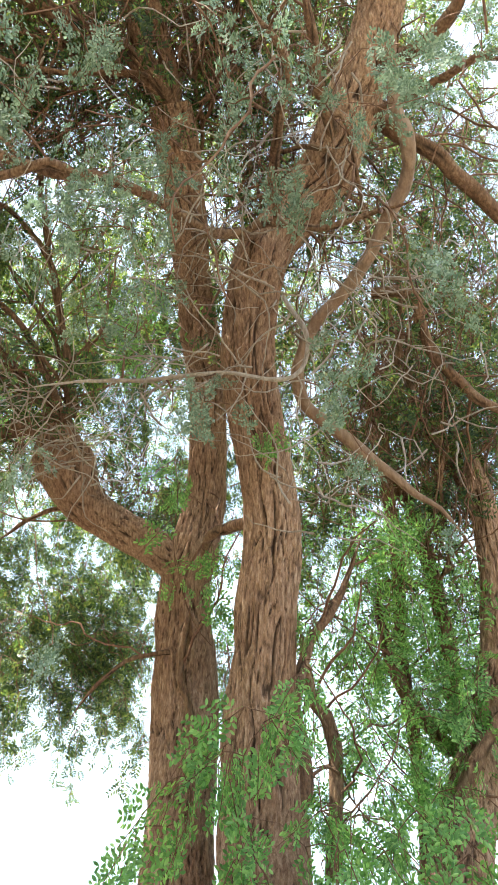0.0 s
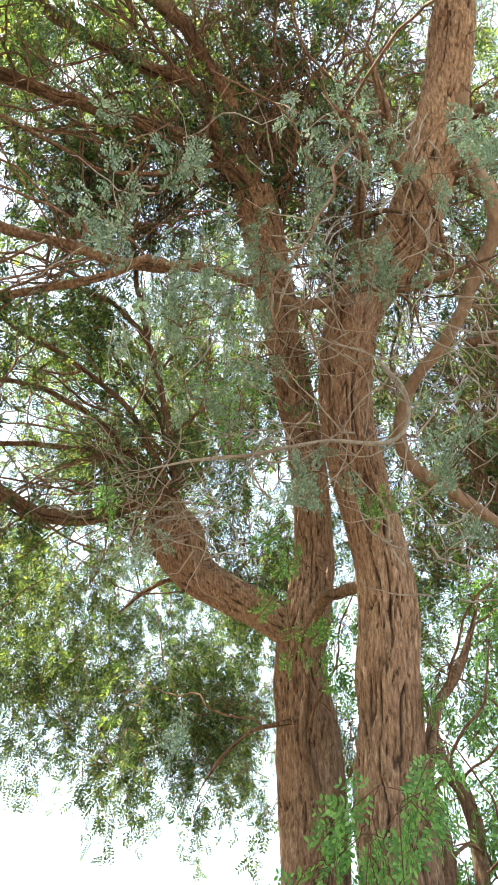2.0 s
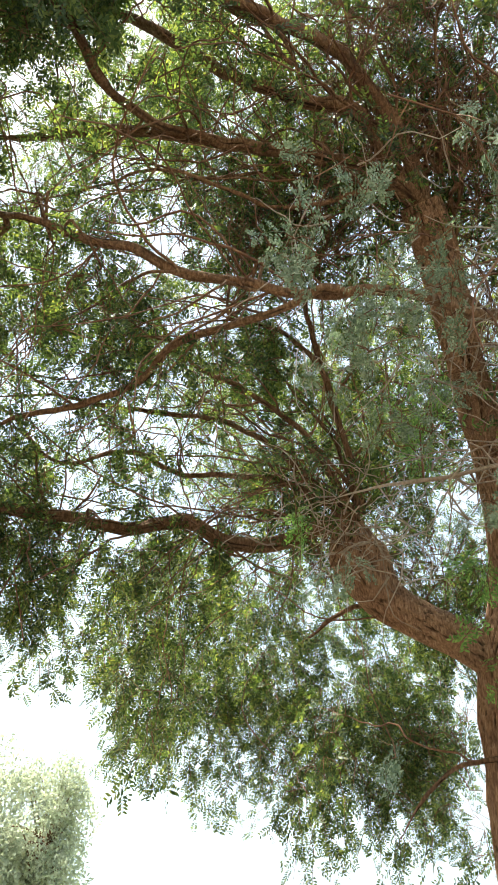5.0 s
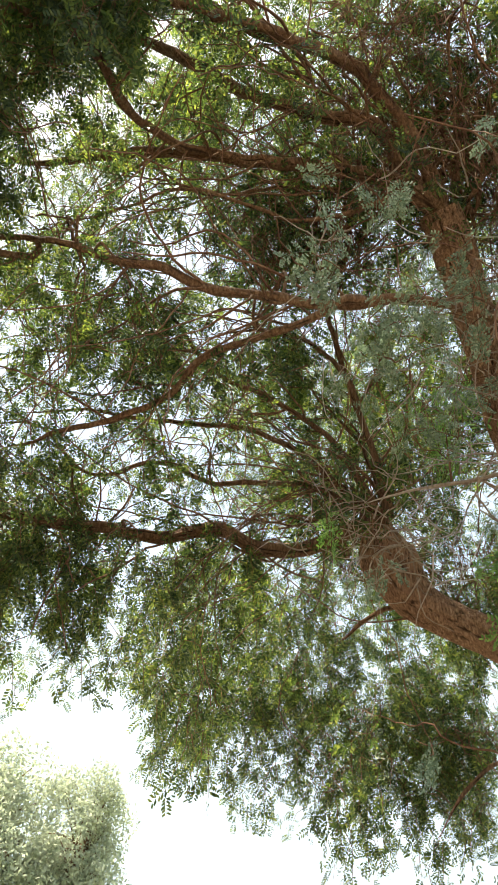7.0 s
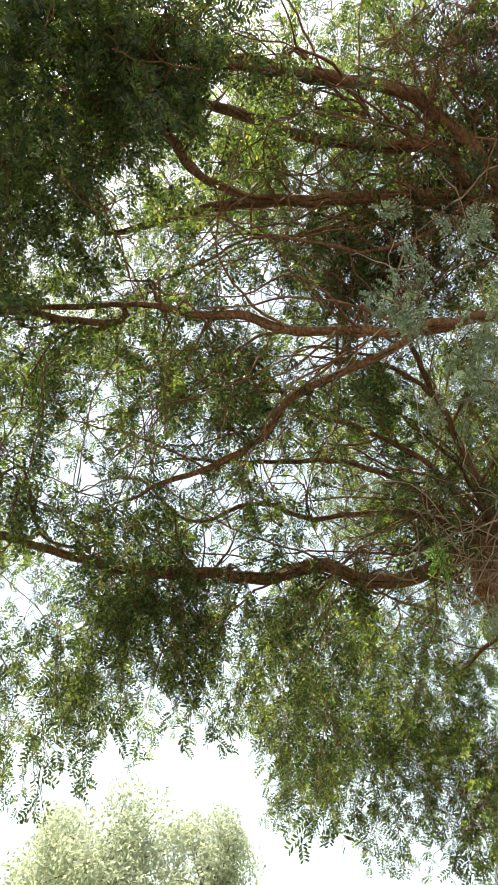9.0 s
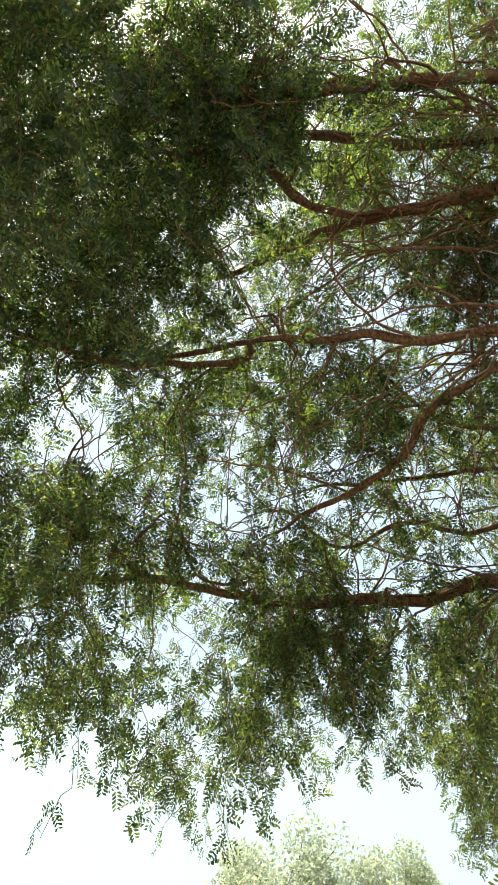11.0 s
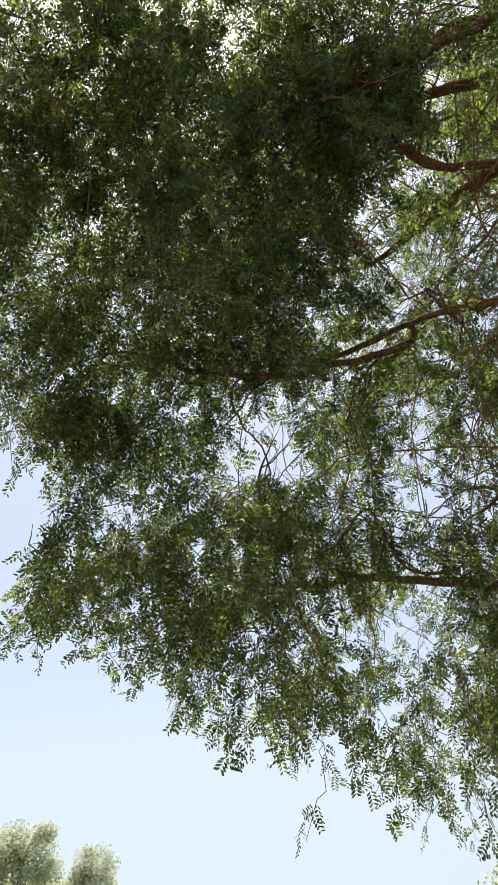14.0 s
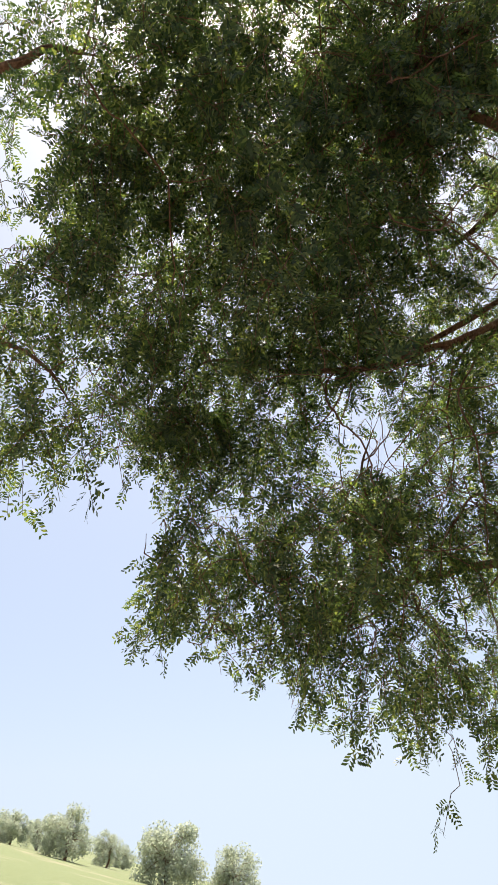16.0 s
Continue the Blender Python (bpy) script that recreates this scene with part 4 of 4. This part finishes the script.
def grow():
    """Joins every wanted place to the nearest wood by a crooked twig, nearest first, and returns twig tubes and spray poses."""
    pool = [n[:3] for n in nodes]
    thick = [n[3] for n in nodes]

    def tree_of(items):
        kd = KDTree(len(items))
        for i, p in enumerate(items):
            kd.insert(p, i)
        kd.balance()
        return kd

    kd, known = tree_of(pool), len(pool)
    first = [kd.find(w[0])[2] for w in wanted]
    twigs = {"A": [], "B": [], "C": []}
    sprays = {k: {"leaf": [], "vine": []} for k in "ABC"}
    tips = {}
    for i in np.argsort(first):
        p, leafy, key, kind = wanted[i]
        if len(pool) - known > 2500:
            kd, known = tree_of(pool), len(pool)
        _, k, dist = kd.find(p)
        if len(pool) > known:
            near = ((np.array(pool[known:]) - p) ** 2).sum(1)
            j = int(np.argmin(near))
            if near[j] < dist * dist:
                k, dist = known + j, math.sqrt(near[j])
        a = np.array(pool[k])
        n = 2 if dist < 0.25 else 4 if dist < 0.8 else 8
        u = np.linspace(0, 1, n + 1)[:, None]
        line = a + (p - a) * u + np.array([0, 0, 1]) * (0.16 * dist * u * (1 - u)) * 4 * 0.5
        line[1:] += rng.normal(size=(n, 3)) * 0.035 * min(1, dist * 2)
        line[-1] = p
        r0 = min(0.8 * thick[k], 0.0052 + 0.011 * dist)
        R = r0 + (0.0026 - r0) * u[:, 0] ** 0.8
        tree = OWNER.get(key, "A") if kind != "vine" else "C"
        twigs[tree].append((line, R, 3 if dist < 0.9 else 4))
        pool.extend(tuple(q) for q in line[1:])
        thick.extend(R[1:])
        way = line[-1] - line[-2]
        way = way / (np.linalg.norm(way) + 1e-9) * 0.55 + np.array([0, 0, -0.75 if leafy else -0.1]) + rng.normal(size=3) * 0.28
        if kind == "frond":
            tips[i] = way + np.array([0, 0, -0.5])
        elif leafy:
            sprays[tree][kind].append((p, way, rng.uniform(0.8, 1.2)))
        else:
            for _ in range(2):
                w = way * 0.2 + rng.normal(size=3) * (0.5, 0.5, 0.8)
                q = np.linspace(0, 1, 4)[:, None] * w * rng.uniform(0.12, 0.3) + rng.normal(size=(4, 3)) * 0.018
                q[0] = 0
                twigs[tree].append((p + q, np.linspace(0.0046, 0.0022, 4), 3))
    return twigs, sprays, [tips[i] for i in sorted(tips)]


def tubes(specs):
    """Many thin tubes at once, as places and faces. specs: lines, radii and number of sides."""
    kinds = {}
    for line, R, sides in specs:
        kinds.setdefault((len(line), sides), []).append((line, R))
    parts = []
    for (n, sides), group in kinds.items():
        P = np.array([g[0] for g in group])
        R = np.array([g[1] for g in group])
        T = np.gradient(P, axis=1)
        T /= np.linalg.norm(T, axis=2, keepdims=True) + 1e-9
        U = np.cross(T, (0.37, 0.71, 0.6))
        U /= np.linalg.norm(U, axis=2, keepdims=True) + 1e-9
        V = np.cross(T, U)
        a = np.arange(sides) * 2 * np.pi / sides
        verts = P[:, :, None] + R[:, :, None, None] * (np.cos(a)[:, None] * U[:, :, None] + np.sin(a)[:, None] * V[:, :, None])
        i, j = np.meshgrid(np.arange(n - 1), np.arange(sides), indexing="ij")
        k = (j + 1) % sides
        f = np.stack([i * sides + j, i * sides + k, (i + 1) * sides + k, (i + 1) * sides + j], -1).reshape(-1, 4)
        faces = f[None] + (np.arange(len(group)) * n * sides)[:, None, None]
        parts.append((verts.reshape(-1, 3), faces.reshape(-1, 4)))
    return joined(parts)


def joined(parts):
    verts, faces, at = [], [], 0
    for v, f in parts:
        verts.append(v)
        faces.append(f + at)
        at += len(v)
    return np.concatenate(verts), np.concatenate(faces)


def foliage_mesh(name, spots, templates, mat):
    out = []
    for i, (p, way, s) in enumerate(spots):
        T = templates[i % len(templates)]
        out.append((T.reshape(-1, 3) * s) @ turn_to(way, rng.uniform(0, 6.28)).T + p)
    v = np.concatenate(out)
    return mesh_of(name, v, np.arange(len(v)).reshape(-1, 4), mat, False)


def stem_tubes(spots):
    res = []
    for p, way, s in spots:
        d = way / np.linalg.norm(way)
        q = p + np.linspace(0, 0.24 * s, 3)[:, None] * d
        res.append((q, np.linspace(0.0026, 0.0012, 3), 3))
    return res


shoots = shoot_out()
twigs, sprays, frond_ways = grow()
for key in "ABC":
    twigs[key] += shoots[key]
for key in "ABC":
    v, f = tubes(twigs[key] + stem_tubes(sprays[key]["leaf"] + sprays[key]["vine"]))
    place_part("twig_tangle", mesh_of("twig_tangle", v, f, TWIG), TREES[key], "tangle of thin crooked twigs", "stuff")
    if sprays[key]["leaf"]:
        place_part("crown", foliage_mesh("crown", sprays[key]["leaf"], SPRAYS, LEAF), TREES[key], "drooping small-leaved green foliage", "stuff")
v, f = tubes(sunlit_lines)
place_part("bare_twig", mesh_of("bare_twig", v, f, LIT_TWIG), TREES["A"], "bare crooked twigs in a sunlit tone", "stuff")
def whole_spray(name, seed, mat, length, n, leaf_len, m, leaflet, wide):
    """One hanging twice-feathered spray in one piece: a stalk, side stalks, and leaflets folded along their midribs."""
    g = np.random.default_rng(seed)
    verts, faces = [], []
    stalk = [np.array([0.02 * math.sin(3 * u), 0.02 * math.cos(2 * u + seed), length * u]) for u in np.linspace(0, 1, n)]
    w = np.array([0.0018, 0, 0])
    verts.extend([stalk[0] + w, stalk[0]])
    for b in stalk[1:]:
        verts.extend([b + w, b])
        e = len(verts)
        faces.append((e - 4, e - 3, e - 1, e - 2))
    for i in range(1, n):
        for sg in (-1, 1):
            a = sg * (1.05 + g.uniform(-0.3, 0.3))
            f = g.uniform(-0.8, 0.8)
            out = np.array([math.sin(a) * math.cos(f), math.sin(f) * 0.8, math.cos(a)])
            out /= np.linalg.norm(out)
            L = leaf_len * (1.15 - 0.5 * i / n) * g.uniform(0.8, 1.15)
            up = np.cross(out, (0, 1, 0.2))
            up /= np.linalg.norm(up)
            last = 2 * i + 1
            for k in range(1, m + 1):
                c = stalk[i] + out * L * k / m + np.array([0, 0, 0.15 * L * (k / m) ** 2])
                verts.append(c)
                at = len(verts) - 1
                verts.append(c + up * 0.0014)
                faces.append((last, at, at + 1, last - 1))
                for h in (-1, 1):
                    tip = out * 0.55 + up * h * 0.8 + g.normal(size=3) * 0.2
                    tip /= np.linalg.norm(tip)
                    flat = np.cross(out, up)
                    wd = np.cross(tip, flat)
                    s = leaflet * g.uniform(0.8, 1.15)
                    lift = flat * s * 0.07
                    verts.extend([c, c + tip * s * 0.3 + wd * s * wide * 0.8 + lift, c + tip * s * 0.68 + wd * s * wide * 0.85 + lift, c + tip * s,
                                  c + tip * s * 0.68 - wd * s * wide * 0.85 + lift, c + tip * s * 0.3 - wd * s * wide * 0.8 + lift])
                    e = len(verts)
                    faces.append((e - 6, e - 5, e - 4, e - 3))
                    faces.append((e - 6, e - 3, e - 2, e - 1))
                last = at + 1
    return mesh_of(name, np.array(verts), np.array(faces), mat, False)


creeper = thing("creeper", (1.0, 3.6, ground_height(1.0, 3.6)), "fresh green creeper hanging among the trunks", "vine")
vine_meshes = [whole_spray("leaf_spray", 500 + k, VINE, 0.26, 6, 0.11, 4, 0.042, 0.25) for k in range(6)]
near_first = sorted(sprays["C"]["vine"], key=lambda w: float(np.linalg.norm(w[0])))
for i, (p, way, s) in enumerate(near_first[:290]):
    ob = new("leaf_spray", vine_meshes[i % len(vine_meshes)])
    ob.parent = creeper
    ob.matrix_parent_inverse = Matrix.Translation(-Vector(creeper.location))
    ob.matrix_basis = Matrix.Translation(Vector(p)) @ Matrix(turn_to(way, rng.uniform(0, 6.28)).tolist()).to_4x4() @ Matrix.Diagonal((0.6 * s, 0.6 * s, 0.6 * s, 1))
place_part("foliage", foliage_mesh("foliage", near_first[290:], VINES, VINE), creeper, "", "stuff")


frond_meshes = [whole_spray("frond", 400 + k, FROND, 0.19, 8, 0.062, 4, 0.0185, 0.34) for k in range(6)]
for i, (p, way) in enumerate(zip(frond_spots, frond_ways)):
    ob = new("frond", frond_meshes[i % len(frond_meshes)])
    ob.parent = TREES["A"]
    ob.matrix_parent_inverse = Matrix.Translation(-Vector(TREES["A"].location))
    m = Matrix(turn_to(np.array(way), rng.uniform(0, 6.28)).tolist()).to_4x4()
    ob.matrix_basis = Matrix.Translation(Vector(p)) @ m @ Matrix.Diagonal((*[rng.uniform(0.5, 0.85)] * 3, 1))


# ---- trees on the slope far off ----
def far_tree(yaw, dist, height, width, seed, label, n=200, leaf=0.021, fat=1.1, many=50):
    g = np.random.default_rng(seed)
    x, y = -math.sin(radians(yaw)) * dist, math.cos(radians(yaw)) * dist
    z = ground_height(x, y)
    ob = thing("tree", (x, y, z), label, "tree", "trees on the slope")
    base = np.array((x, y, z))
    P = base + np.linspace(0, 1, 7)[:, None] * (0.0, 0.0, height * 0.5) + np.cumsum(g.normal(size=(7, 3)), 0) * 0.02 * height * (1, 1, 0)
    P[0] = base - (0, 0, 0.2)
    v, f = tube(P, np.linspace(0.035, 0.018, 7) * height, 9)
    place_part("trunk", mesh_of("trunk", v, f, LIMB), ob)
    bunches, boughs = [], []
    for k in range(many):
        a = g.uniform(0, 6.28)
        r = width * 0.5 * g.uniform(0.15, 0.85)
        h = height * (0.10 + 0.80 * g.uniform() * (1 - 0.5 * (2 * r / width) ** 2))
        c = base + (r * math.cos(a), r * math.sin(a), h)
        bunches.append((c, width * g.uniform(0.09, 0.16) * fat))
        s = P[3 + k % 4]
        u = np.linspace(0, 1, 6)[:, None]
        boughs.append(tube(s + (c - s) * u + np.array((0, 0, 1)) * 0.05 * height * u * (1 - u) * 4, np.linspace(0.008, 0.002, 6) * height, 5))
    v, f = joined(boughs)
    place_part("limbwork", mesh_of("limbwork", v, f, LIMB), ob, "", "stuff")
    quads = []
    for c, s in bunches:
        d = g.normal(size=(n, 3))
        d = d / np.linalg.norm(d, axis=1)[:, None] * (g.uniform(0, 1, n) ** 0.4)[:, None] * s
        d[:, 2] -= 0.25 * s * g.uniform(0, 1, n) ** 2
        t1 = g.normal(size=(n, 3))
        t1 /= np.linalg.norm(t1, axis=1)[:, None]
        t2 = np.cross(t1, g.normal(size=(n, 3)))
        t2 /= np.linalg.norm(t2, axis=1)[:, None]
        e = (width * leaf * g.uniform(0.6, 1.3, n))[:, None]
        o = c + d
        quads.append(np.stack([o - t1 * e, o + t2 * e * 0.45, o + t1 * e, o - t2 * e * 0.45], 1).reshape(-1, 3))
    v = np.concatenate(quads)
    place_part("crown", mesh_of("crown", v, np.arange(len(v)).reshape(-1, 4), HAZED_LEAF, False), ob, "", "stuff")


# these trees look pale from the haze painted into their leaf colour
HAZY_TREE = "green rounded tree, paled by haze, standing on the grassy slope"
far_tree(91.0, 95, 6.0, 7.0, 1, HAZY_TREE)
far_tree(94.8, 105, 4.2, 6.0, 2, HAZY_TREE)
far_tree(83.5, 90, 7.4, 9.0, 3, HAZY_TREE)
far_tree(78.8, 95, 6.6, 7.0, 4, HAZY_TREE)
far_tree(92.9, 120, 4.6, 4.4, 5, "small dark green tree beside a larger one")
far_tree(88.0, 130, 5.6, 5.5, 6, HAZY_TREE)
far_tree(86.8, 150, 4.4, 5.0, 7, HAZY_TREE)
far_tree(45.2, 42, 11.2, 10.5, 8, "large tree paled by haze lower down the slope", 560, 0.0125, 1.1, 90)
far_tree(37.6, 44, 11.8, 7.0, 9, "slim tree paled by haze lower down the slope", 460, 0.017, 1.3, 70)
